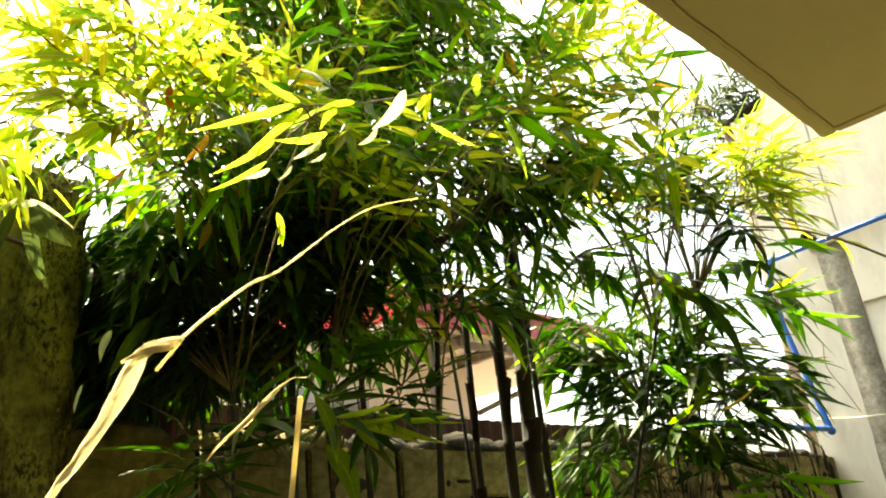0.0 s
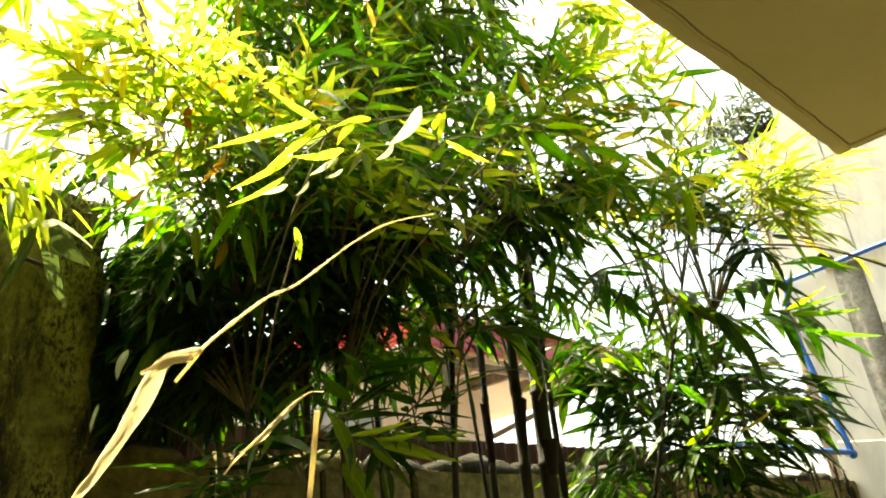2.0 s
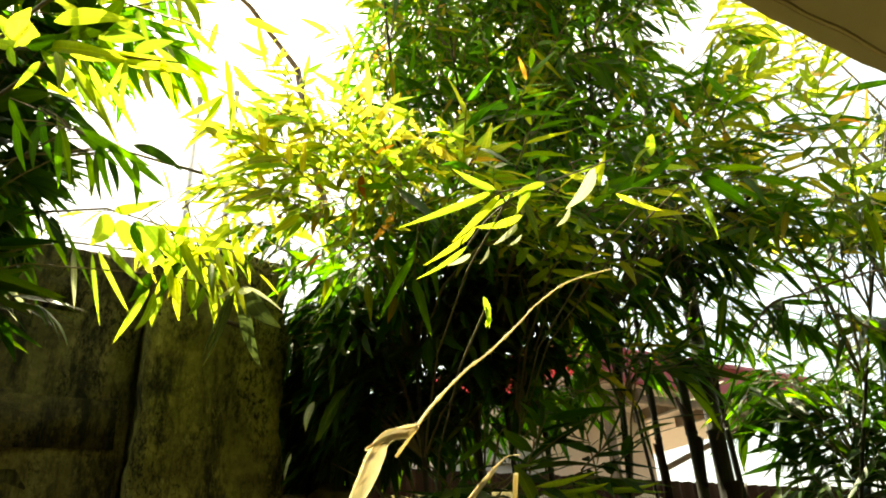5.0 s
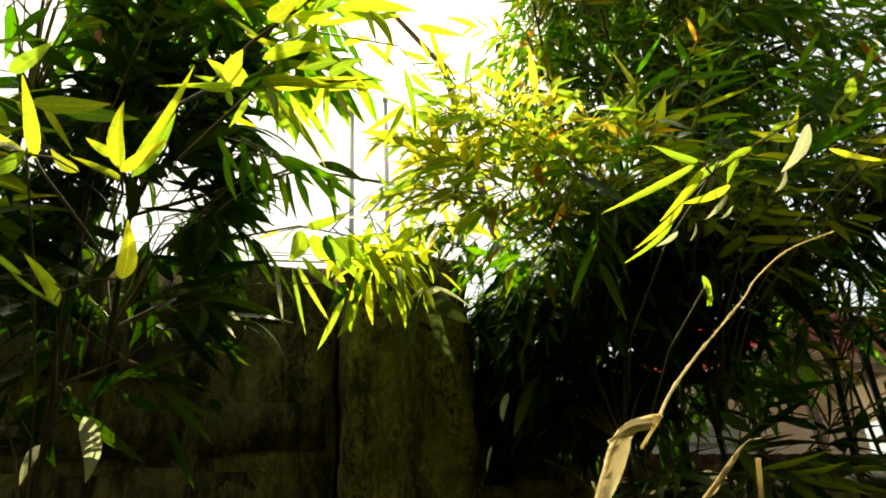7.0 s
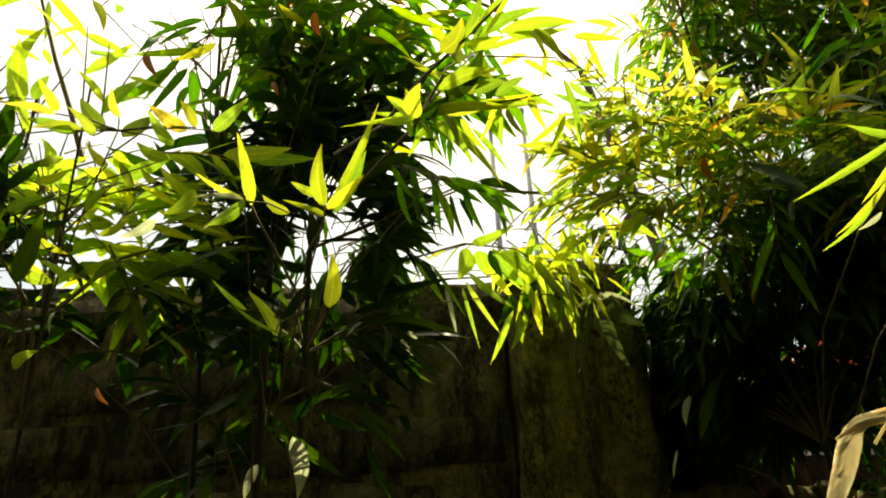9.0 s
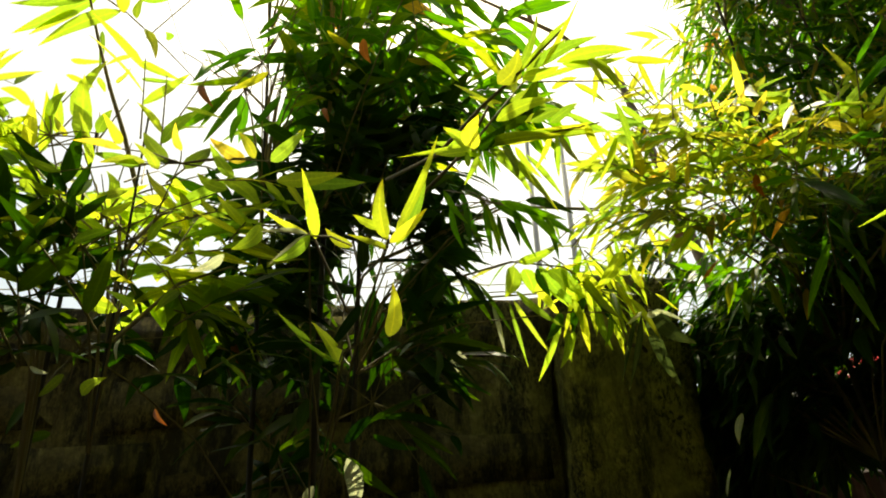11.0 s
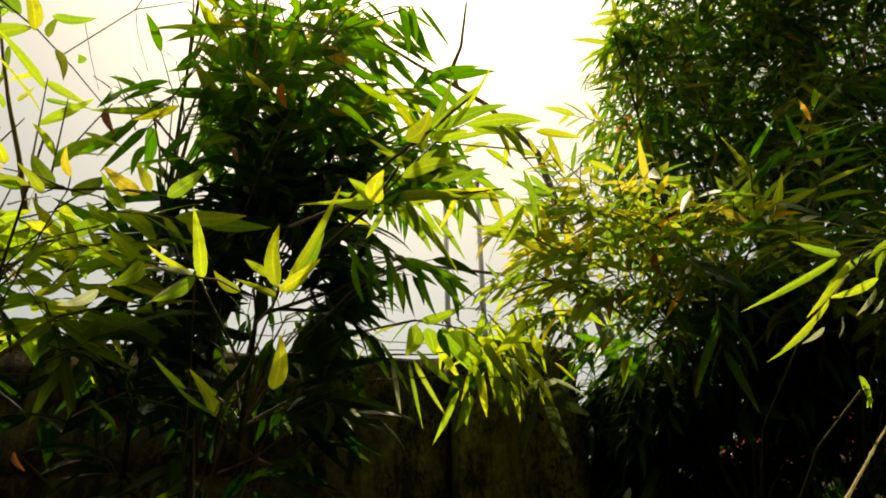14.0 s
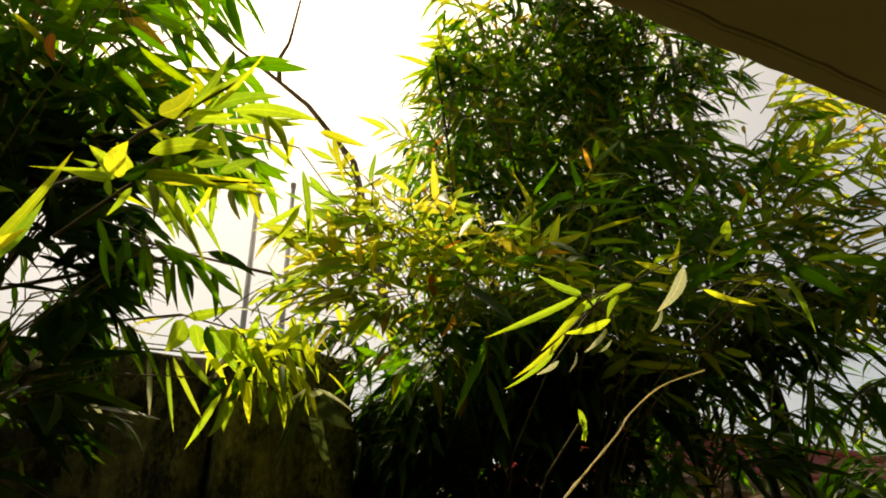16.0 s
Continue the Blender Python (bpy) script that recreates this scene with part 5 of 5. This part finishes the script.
sprig.stem([(-0.841, 1.067, 2.110), (-0.883, 0.988, 2.230), (-0.881, 0.882, 2.299)], 0.0022, 0.0014)
sprig.blades([(-1.513, 1.688, 3.121, -1.380, 1.597, 3.157, 0.0245), (-1.508, 1.703, 3.136, -1.315, 1.571, 3.052, 0.0212), (-1.543, 1.697, 3.146, -1.455, 1.621, 3.157, 0.0212), (-1.522, 1.701, 3.186, -1.478, 1.690, 3.262, 0.0215), (-1.444, 1.720, 3.132, -1.429, 1.776, 3.246, 0.0213)])
sprig.build(bushy, M_BRIGHT, 40, thinned=False)
dusky = Foliage(stems)
dusky.blades([(-0.800, 1.577, 3.629, -0.924, 1.732, 3.583, 0.0286), (-0.810, 1.569, 3.604, -0.945, 1.651, 3.532, 0.0246), (-0.798, 1.573, 3.551, -0.938, 1.643, 3.564, 0.0187), (-0.769, 1.533, 3.557, -0.753, 1.585, 3.482, 0.0185), (-1.249, 1.602, 3.569, -1.201, 1.553, 3.608, 0.0303), (-1.045, 1.570, 3.489, -0.957, 1.487, 3.349, 0.0110), (-0.988, 1.562, 3.438, -0.958, 1.480, 3.446, 0.0109), (-0.978, 1.589, 3.547, -0.918, 1.615, 3.598, 0.0113)], False)
dusky.build(bushy, M_SHADE, 10)
gold = Foliage(stems)
gold.blades([(-0.430, 0.893, 2.213, -0.378, 0.839, 2.227, 0.0209), (-0.473, 0.908, 2.224, -0.512, 0.855, 2.228, 0.0212), (-0.489, 0.907, 2.195, -0.500, 0.828, 2.191, 0.0174), (-0.455, 0.894, 2.219, -0.482, 0.879, 2.263, 0.0157), (-0.567, 0.916, 2.218, -0.537, 0.928, 2.278, 0.0265), (-0.586, 0.895, 2.214, -0.635, 0.893, 2.281, 0.0226), (-0.629, 0.901, 2.214, -0.708, 0.893, 2.235, 0.0174), (-0.639, 0.854, 2.211, -0.705, 0.841, 2.218, 0.0117), (-0.625, 0.907, 2.226, -0.677, 0.870, 2.199, 0.0141), (-0.760, 0.921, 2.221, -0.818, 0.900, 2.246, 0.0124), (-0.594, 0.881, 2.193, -0.597, 0.797, 2.183, 0.0170), (-0.557, 0.866, 2.215, -0.546, 0.803, 2.213, 0.0119)])
gold.blades([(-0.666, 0.957, 2.210, -0.749, 1.002, 2.226, 0.0145), (-0.794, 1.143, 1.973, -0.848, 1.167, 1.946, 0.0184), (-0.748, 1.119, 1.931, -0.681, 1.041, 1.927, 0.0178), (-0.520, 1.113, 1.973, -0.489, 1.128, 1.943, 0.0082), (-0.532, 1.110, 1.983, -0.510, 1.091, 1.958, 0.0073)], False)
gold.blades([(-0.229, 1.466, 2.032, -0.210, 1.413, 1.983, 0.0116), (-0.209, 1.416, 1.993, -0.192, 1.371, 1.953, 0.0111), (-0.477, 1.526, 1.947, -0.466, 1.576, 1.969, 0.0102)], False)
gold.build(bushy, M_YELLOW, 30, thinned=False)
bush = Foliage(stems)
bush.blades([(-0.754, 0.949, 2.155, -0.866, 0.974, 2.134, 0.0122), (-0.804, 0.996, 2.173, -0.850, 0.948, 2.156, 0.0164), (-0.755, 0.956, 2.129, -0.845, 0.978, 2.096, 0.0139), (-0.896, 1.044, 2.114, -0.828, 1.097, 2.107, 0.0147), (-0.730, 1.029, 2.115, -0.666, 1.023, 2.080, 0.0164), (-0.684, 1.047, 2.042, -0.762, 1.022, 2.070, 0.0196), (-0.705, 1.082, 2.060, -0.749, 1.021, 2.081, 0.0129), (-0.776, 0.939, 2.187, -0.858, 0.964, 2.159, 0.0176), (-0.851, 0.973, 2.240, -0.766, 0.934, 2.192, 0.0203), (-0.646, 1.017, 2.028, -0.662, 0.941, 2.029, 0.0139), (-0.508, 0.950, 2.202, -0.556, 0.938, 2.227, 0.0198), (-0.738, 0.971, 2.124, -0.663, 0.914, 2.110, 0.0158)])
bush.blades([(-0.860, 0.960, 2.389, -0.914, 0.952, 2.420, 0.0216), (-0.835, 0.977, 2.377, -0.815, 0.969, 2.429, 0.0217), (-0.893, 0.951, 2.319, -0.838, 0.923, 2.333, 0.0189), (-0.811, 1.003, 2.360, -0.880, 1.032, 2.423, 0.0219), (-0.876, 0.995, 2.293, -0.937, 1.011, 2.342, 0.0192), (-0.774, 1.027, 2.292, -0.859, 1.060, 2.341, 0.0197), (-0.738, 0.960, 2.326, -0.717, 0.951, 2.369, 0.0191), (-0.861, 1.009, 2.353, -0.892, 0.986, 2.360, 0.0219), (-0.904, 0.933, 2.353, -0.835, 0.878, 2.330, 0.0170), (-0.698, 0.964, 2.306, -0.691, 0.887, 2.292, 0.0171)])
bush.blades([(-0.715, 0.986, 2.185, -0.662, 0.978, 2.202, 0.0164), (-0.640, 1.006, 2.144, -0.612, 1.006, 2.187, 0.0164), (-0.622, 1.010, 2.234, -0.672, 1.018, 2.286, 0.0190), (-0.586, 1.035, 2.204, -0.620, 1.025, 2.255, 0.0172), (-0.791, 1.026, 2.244, -0.776, 1.050, 2.309, 0.0192), (-0.638, 1.065, 2.134, -0.608, 1.097, 2.185, 0.0132), (-0.840, 1.060, 2.071, -0.847, 1.008, 2.027, 0.0164), (-0.594, 1.047, 2.074, -0.611, 1.014, 2.029, 0.0163), (-0.806, 1.049, 2.126, -0.843, 1.044, 2.103, 0.0148), (-0.545, 1.020, 2.206, -0.580, 1.025, 2.243, 0.0151)])
bush.build(bushy, M_BRIGHT, 40, thinned=False)

# ---- dead stalks in front of the clump ----


def ribbon(pts, widths, dip):
    """A withered blade: a strip folded along its midrib."""
    bm = bmesh.new()
    rows = []
    pts = [Vector(p) for p in pts]
    for i, p in enumerate(pts):
        d = (pts[min(i + 1, len(pts) - 1)] - pts[max(i - 1, 0)]).normalized()
        side = d.cross(Vector((-0.62, -0.66, 0.38))).normalized()
        nrm = side.cross(d)
        w = widths[i]
        rows.append([bm.verts.new(p + side * s * w + nrm * dip * w * (1 - abs(s)) + nrm * 0.004 * noise.noise(p * 40 + side * s)) for s in (-1, -0.5, 0, 0.5, 1)])
    for a, b in zip(rows, rows[1:]):
        for k in range(4):
            f = bm.faces.new((a[k], a[k + 1], b[k + 1], b[k]))
            f.smooth = True
    bmesh.ops.solidify(bm, geom=bm.faces[:], thickness=0.0008)
    return bm


def smooth_line(pts, n):
    """More points along a gently curved line."""
    pts = [Vector(p) for p in pts]
    out = []
    for i in range(len(pts) - 1):
        a, b, c, d = pts[max(i - 1, 0)], pts[i], pts[i + 1], pts[min(i + 2, len(pts) - 1)]
        for k in range(n):
            t = k / n
            out.append(0.5 * (2 * b + (c - a) * t + (2 * a - 5 * b + 4 * c - d) * t * t + (3 * b - a - 3 * c + d) * t ** 3))
    return out + [pts[-1]]


dead = thing("dead_branch", "bent dry bamboo branch with one bleached hanging blade", "branch", (0, 0, 0))
line = smooth_line([(0.644, 0.696, 1.969), (0.571, 0.709, 1.941), (0.507, 0.708, 1.895), (0.461, 0.685, 1.856), (0.404, 0.680, 1.806), (0.345, 0.640, 1.766), (0.294, 0.625, 1.721), (0.259, 0.603, 1.688)], 6)
part("stalk", tube(bmesh.new(), line, [(0.0008 + 0.0009 * i / len(line)) * (1.5 if i % 7 == 0 else 1) for i in range(len(line))], 6), M_DRY, dead)
line = smooth_line([(0.259, 0.603, 1.688), (0.241, 0.624, 1.683), (0.234, 0.640, 1.667), (0.221, 0.664, 1.625), (0.195, 0.710, 1.565)], 6)
k = len(line) - 1
part("blade", ribbon(line, [0.0045 + 0.0085 * min(1, max(0, (i / k - 0.02) * 1.8)) * min(1, 1.9 * (1 - i / k)) for i in range(k + 1)], 0.18), M_DRY, dead, "long bleached withered leaf")
line = smooth_line([(0.256, 0.607, 1.686), (0.238, 0.623, 1.681), (0.223, 0.639, 1.673)], 4)
k = len(line) - 1
part("sheath", ribbon(line, [0.0075 * (1 - 0.8 * i / k) for i in range(k + 1)], 0.3), M_DRY, dead, "torn pointed sheath")
line = smooth_line([(0.261, 0.601, 1.689), (0.255, 0.614, 1.677), (0.249, 0.626, 1.665)], 4)
part("tendril", tube(bmesh.new(), line, 0.0016, 5), M_DRY, dead)
dead2 = thing("dead_leaf", "dry curled bamboo leaf on a thin stalk", "leaf", (0, 0, 0))
line = smooth_line([(0.467, 0.723, 1.699), (0.443, 0.720, 1.693), (0.415, 0.715, 1.671), (0.390, 0.725, 1.644), (0.375, 0.733, 1.630), (0.362, 0.740, 1.616), (0.353, 0.740, 1.604)], 5)
k = len(line) - 1
part("blade", ribbon(line, [0.0010 + 0.0024 * math.sin(math.pi * min(1, max(0, (i / k - 0.2) / 0.55))) for i in range(k + 1)], 0.6), M_DRY, dead2)
part("stalk", tube(bmesh.new(), smooth_line([(0.466, 0.736, 1.678), (0.473, 0.757, 1.630), (0.483, 0.788, 1.558)], 4), 0.0034, 6), M_DRY, dead2)
vine = thing("thin_branch", "long thin arching bare branch", "branch", (0, 0, 0))
part("stalk", tube(bmesh.new(), smooth_line([(1.9, 1.6, 2.0), (1.770, 1.253, 2.265), (1.839, 1.120, 2.309), (1.926, 0.951, 2.322), (2.008, 0.801, 2.285), (2.071, 0.672, 2.241), (2.129, 0.558, 2.167), (2.180, 0.457, 2.075)], 5), 0.0034, 6), M_WOOD, vine)

# ---- fittings on the end wall ----
pipe = thing("water_pipe", "blue plastic water pipe along the cream wall and the wall top", "pipe")
line = smooth_line([(6.20, -0.6, 3.66), (6.20, 0.6, 3.61), (6.20, 1.76, 3.55), (6.20, 2.26, 3.52)], 4)
part("upper_run", tube(bmesh.new(), line, 0.021, 8), M_BLUE, pipe)
part("downpipe", tube(bmesh.new(), smooth_line([(6.20, 2.27, 3.55), (6.21, 2.35, 3.2), (6.21, 2.27, 2.6), (6.21, 2.185, 2.06)], 4), 0.024, 8), M_BLUE, pipe)
part("lower_run", tube(bmesh.new(), smooth_line([(6.23, 2.19, 2.075), (5.6, 2.20, 2.065), (5.0, 2.22, 2.07), (4.4, 2.24, 2.06)], 4), 0.022, 8), M_BLUE, pipe)
for p in ((6.20, 2.275, 3.52), (6.21, 2.185, 2.06)):
    bm = bmesh.new()
    bmesh.ops.create_uvsphere(bm, u_segments=10, v_segments=8, radius=0.034, matrix=Matrix.Translation(p))
    part("elbow", bm, M_BLUE, pipe)

stub = thing("drain_stub", "brown clay drain stub at the top of the pilaster", "pipe", (6.3, 1.93, 3.60))
bm = bmesh.new()
rings = []
for r, x in ((0.030, 0.0), (0.030, -0.16), (0.046, -0.16), (0.046, 0.0)):
    rings.append([bm.verts.new((x, r * math.cos(a), r * math.sin(a))) for a in [2 * math.pi * k / 14 for k in range(14)]])
for a, b in zip(rings, rings[1:]):
    for k in range(14):
        bm.faces.new((a[k], a[(k + 1) % 14], b[(k + 1) % 14], b[k]))
bm.faces.new(rings[0])
part("pipe", bm, M_SHEATH, stub)

cable = thing("cable", "thin pale cable strung along the cream wall", "cable")
part("wire", tube(bmesh.new(), smooth_line([(6.26, 2.28, 2.17), (6.25, 1.9, 2.12), (6.25, 1.4, 2.12), (6.25, 0.4, 2.16)], 4), 0.006, 5), M_ENDWALL, cable)
cable = thing("cable", "thin dark wire hanging loose on the cream wall", "cable")
part("wire", tube(bmesh.new(), smooth_line([(6.27, 2.08, 2.75), (6.26, 2.10, 2.55), (6.26, 2.02, 2.35), (6.26, 1.95, 2.16)], 5), 0.004, 5), M_WOOD, cable)

# ---- bar ends on the column ----
bar = thing("rebar_end", "rusty bar end sticking out of the column", "rebar", (0.47, 2.13, 2.36))
part("rod", tube(bmesh.new(), [(0.05, 0.04, 0.0), (0.0, -0.045, 0.004), (-0.07, -0.06, 0.012)], 0.007, 6), M_RUST, bar)

# ---- wires strung beyond the tall wall ----
for z, sag in ((3.10, 0.06), (3.02, 0.09)):
    w = thing("fence_wire", "thin slack wire strung above the tall wall", "wire", (0, 3.0, z), "wires above the wall")
    part("strand", tube(bmesh.new(), [(x, 0.02 * math.sin(x), -sag * math.sin((x + 3) / 5 * math.pi)) for x in [-3 + 0.25 * i for i in range(21)]], 0.003, 5), M_GREY, w)

# ---- two thin masts beyond the wall ----
for x, y, top in ((0.98, 6.45, 6.6), (1.38, 6.55, 6.9)):
    mast = thing("mast", "thin grey metal mast beyond the wall", "mast", (x, y, 0), "masts beyond the wall")
    part("pole", tube(bmesh.new(), [(0, 0, 0), (0.0, 0, top * 0.6), (0.02, 0, top)], [0.035, 0.032, 0.026], 8), M_GREY, mast)
    part("cap", tube(bmesh.new(), [(0.02, 0, top - 0.02), (0.02, 0, top + 0.03)], 0.034, 8), M_GREY, mast)

# ---- bare tree behind the wall ----
tree = thing("bare_tree", "bare dark branches of a tree beyond the wall", "tree", (1.5, 3.7, 0))
part("trunk", tube(bmesh.new(), [(0, 0, 0), (0.05, 0.05, 1.8), (-0.1, -0.1, 3.4), (-0.5, -0.44, 4.5)], [0.06, 0.05, 0.035, 0.022], 8), M_WOOD, tree)
org = Vector((1.5, 3.7, 0))
for pts, r in (([(1.001, 3.256, 4.499), (0.646, 3.066, 4.674), (0.462, 3.028, 4.758), (0.209, 2.97, 4.857), (-0.129, 2.863, 4.979)], 0.018),
               ([(0.462, 3.028, 4.758), (0.43, 2.94, 4.84), (0.464, 2.856, 4.912), (0.467, 2.658, 5.071)], 0.015)):
    k = len(pts) - 1
    part("limb", tube(bmesh.new(), [Vector(p) - org for p in pts], [r * (1 - 0.6 * i / k) for i in range(k + 1)], 6), M_WOOD, tree)

# ---- dark palm-like tree behind the end building ----
palm = thing("tree", "dark spiky tree top behind the end building", "tree", (7.0, 2.62, 0))
part("trunk", tube(bmesh.new(), [(0, 0, 0), (0.05, 0, 3), (0, 0, 5.3)], [0.09, 0.08, 0.07], 8), M_WOOD, palm)
fol = Foliage([[Vector((7.0, 2.62, z)) for z in (4.6, 5.0, 5.4)]])
for _ in range(80):
    p = np.array((7.0, 2.55, 5.6)) + rng.normal(0, 1, 3) * np.array((0.2, 0.24, 0.16))
    fol.spray(p, rng.normal(0, 1, 3) + np.array((-0.3, 0, 0.2)), 7, 0.24, 0.22, 0.5)
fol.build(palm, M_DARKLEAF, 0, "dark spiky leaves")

# ---- blocks of the low wall, with lumps of squeezed mortar ----
block_meshes = []
for s in range(5):
    bm = boxed((-0.195, -0.012, -0.094), (0.195, 0.03, 0.094), 0.010)
    for v in bm.verts:
        v.co += Vector((noise.noise(v.co * 9 + Vector((s, 0, 0))), 0.8 * noise.noise(v.co * 11 + Vector((0, s, 0))), noise.noise(v.co * 8 + Vector((0, 0, s))))) * 0.010
    block_meshes.append(mesh_of("block", bm, M_BLOCK))
for c in range(9):
    z = 1.775 - 0.205 * c
    x = 0.86 - (0.20 if c % 2 else 0.0)
    while x < 6.2:
        if x > 0.82:
            ob = new("block", block_meshes[random.randrange(5)])
            ob.parent = wall_low
            ob.matrix_basis = pose(x + random.uniform(-0.008, 0.008), 2.262 + random.uniform(-0.006, 0.008), z + random.uniform(-0.005, 0.005), random.uniform(-1.5, 1.5), random.uniform(-1.2, 1.2), random.uniform(-1.5, 1.5))
        x += 0.405


def lump(bm, p, r, seed):
    g = bmesh.ops.create_icosphere(bm, subdivisions=2, radius=1.0)
    for v in g["verts"]:
        n = 1 + 0.35 * noise.noise(v.co * 1.7 + Vector((seed, seed * 2, 0)))
        v.co = Vector(p) + Vector((v.co.x * r[0], v.co.y * r[1], v.co.z * r[2])) * n
        for f in v.link_faces:
            f.smooth = True


random.seed(4)
for i in range(34):
    x = 0.74 + 0.165 * i + random.uniform(-0.04, 0.04)
    if x > 6.2:
        break
    bm = bmesh.new()
    lump(bm, (0, 0, 0), (random.uniform(0.08, 0.15), 0.055, random.uniform(0.035, 0.065)), i * 1.7)
    # lumps past x 1.7 get the darker colour in place of shade
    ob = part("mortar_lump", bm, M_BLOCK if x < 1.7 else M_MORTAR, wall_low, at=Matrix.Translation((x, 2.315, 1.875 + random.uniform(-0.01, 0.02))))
bm = bmesh.new()
for i in range(90):
    x = random.uniform(0.7, 6.2)
    c = random.randrange(5)
    lump(bm, (x, 2.256, 1.727 - 0.205 * c + random.uniform(-0.02, 0.02)), (random.uniform(0.015, 0.05), 0.014, random.uniform(0.008, 0.03)), i * 0.9)
for i in range(46):
    x = 3.9 + 2.3 * random.random()
    z = random.uniform(1.5, 1.92)
    lump(bm, (x, 2.25, z), (random.uniform(0.006, 0.014), 0.012, random.uniform(0.06, 0.16)), i * 1.3)
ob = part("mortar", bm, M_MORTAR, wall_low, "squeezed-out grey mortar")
ob["kind"] = "stuff"

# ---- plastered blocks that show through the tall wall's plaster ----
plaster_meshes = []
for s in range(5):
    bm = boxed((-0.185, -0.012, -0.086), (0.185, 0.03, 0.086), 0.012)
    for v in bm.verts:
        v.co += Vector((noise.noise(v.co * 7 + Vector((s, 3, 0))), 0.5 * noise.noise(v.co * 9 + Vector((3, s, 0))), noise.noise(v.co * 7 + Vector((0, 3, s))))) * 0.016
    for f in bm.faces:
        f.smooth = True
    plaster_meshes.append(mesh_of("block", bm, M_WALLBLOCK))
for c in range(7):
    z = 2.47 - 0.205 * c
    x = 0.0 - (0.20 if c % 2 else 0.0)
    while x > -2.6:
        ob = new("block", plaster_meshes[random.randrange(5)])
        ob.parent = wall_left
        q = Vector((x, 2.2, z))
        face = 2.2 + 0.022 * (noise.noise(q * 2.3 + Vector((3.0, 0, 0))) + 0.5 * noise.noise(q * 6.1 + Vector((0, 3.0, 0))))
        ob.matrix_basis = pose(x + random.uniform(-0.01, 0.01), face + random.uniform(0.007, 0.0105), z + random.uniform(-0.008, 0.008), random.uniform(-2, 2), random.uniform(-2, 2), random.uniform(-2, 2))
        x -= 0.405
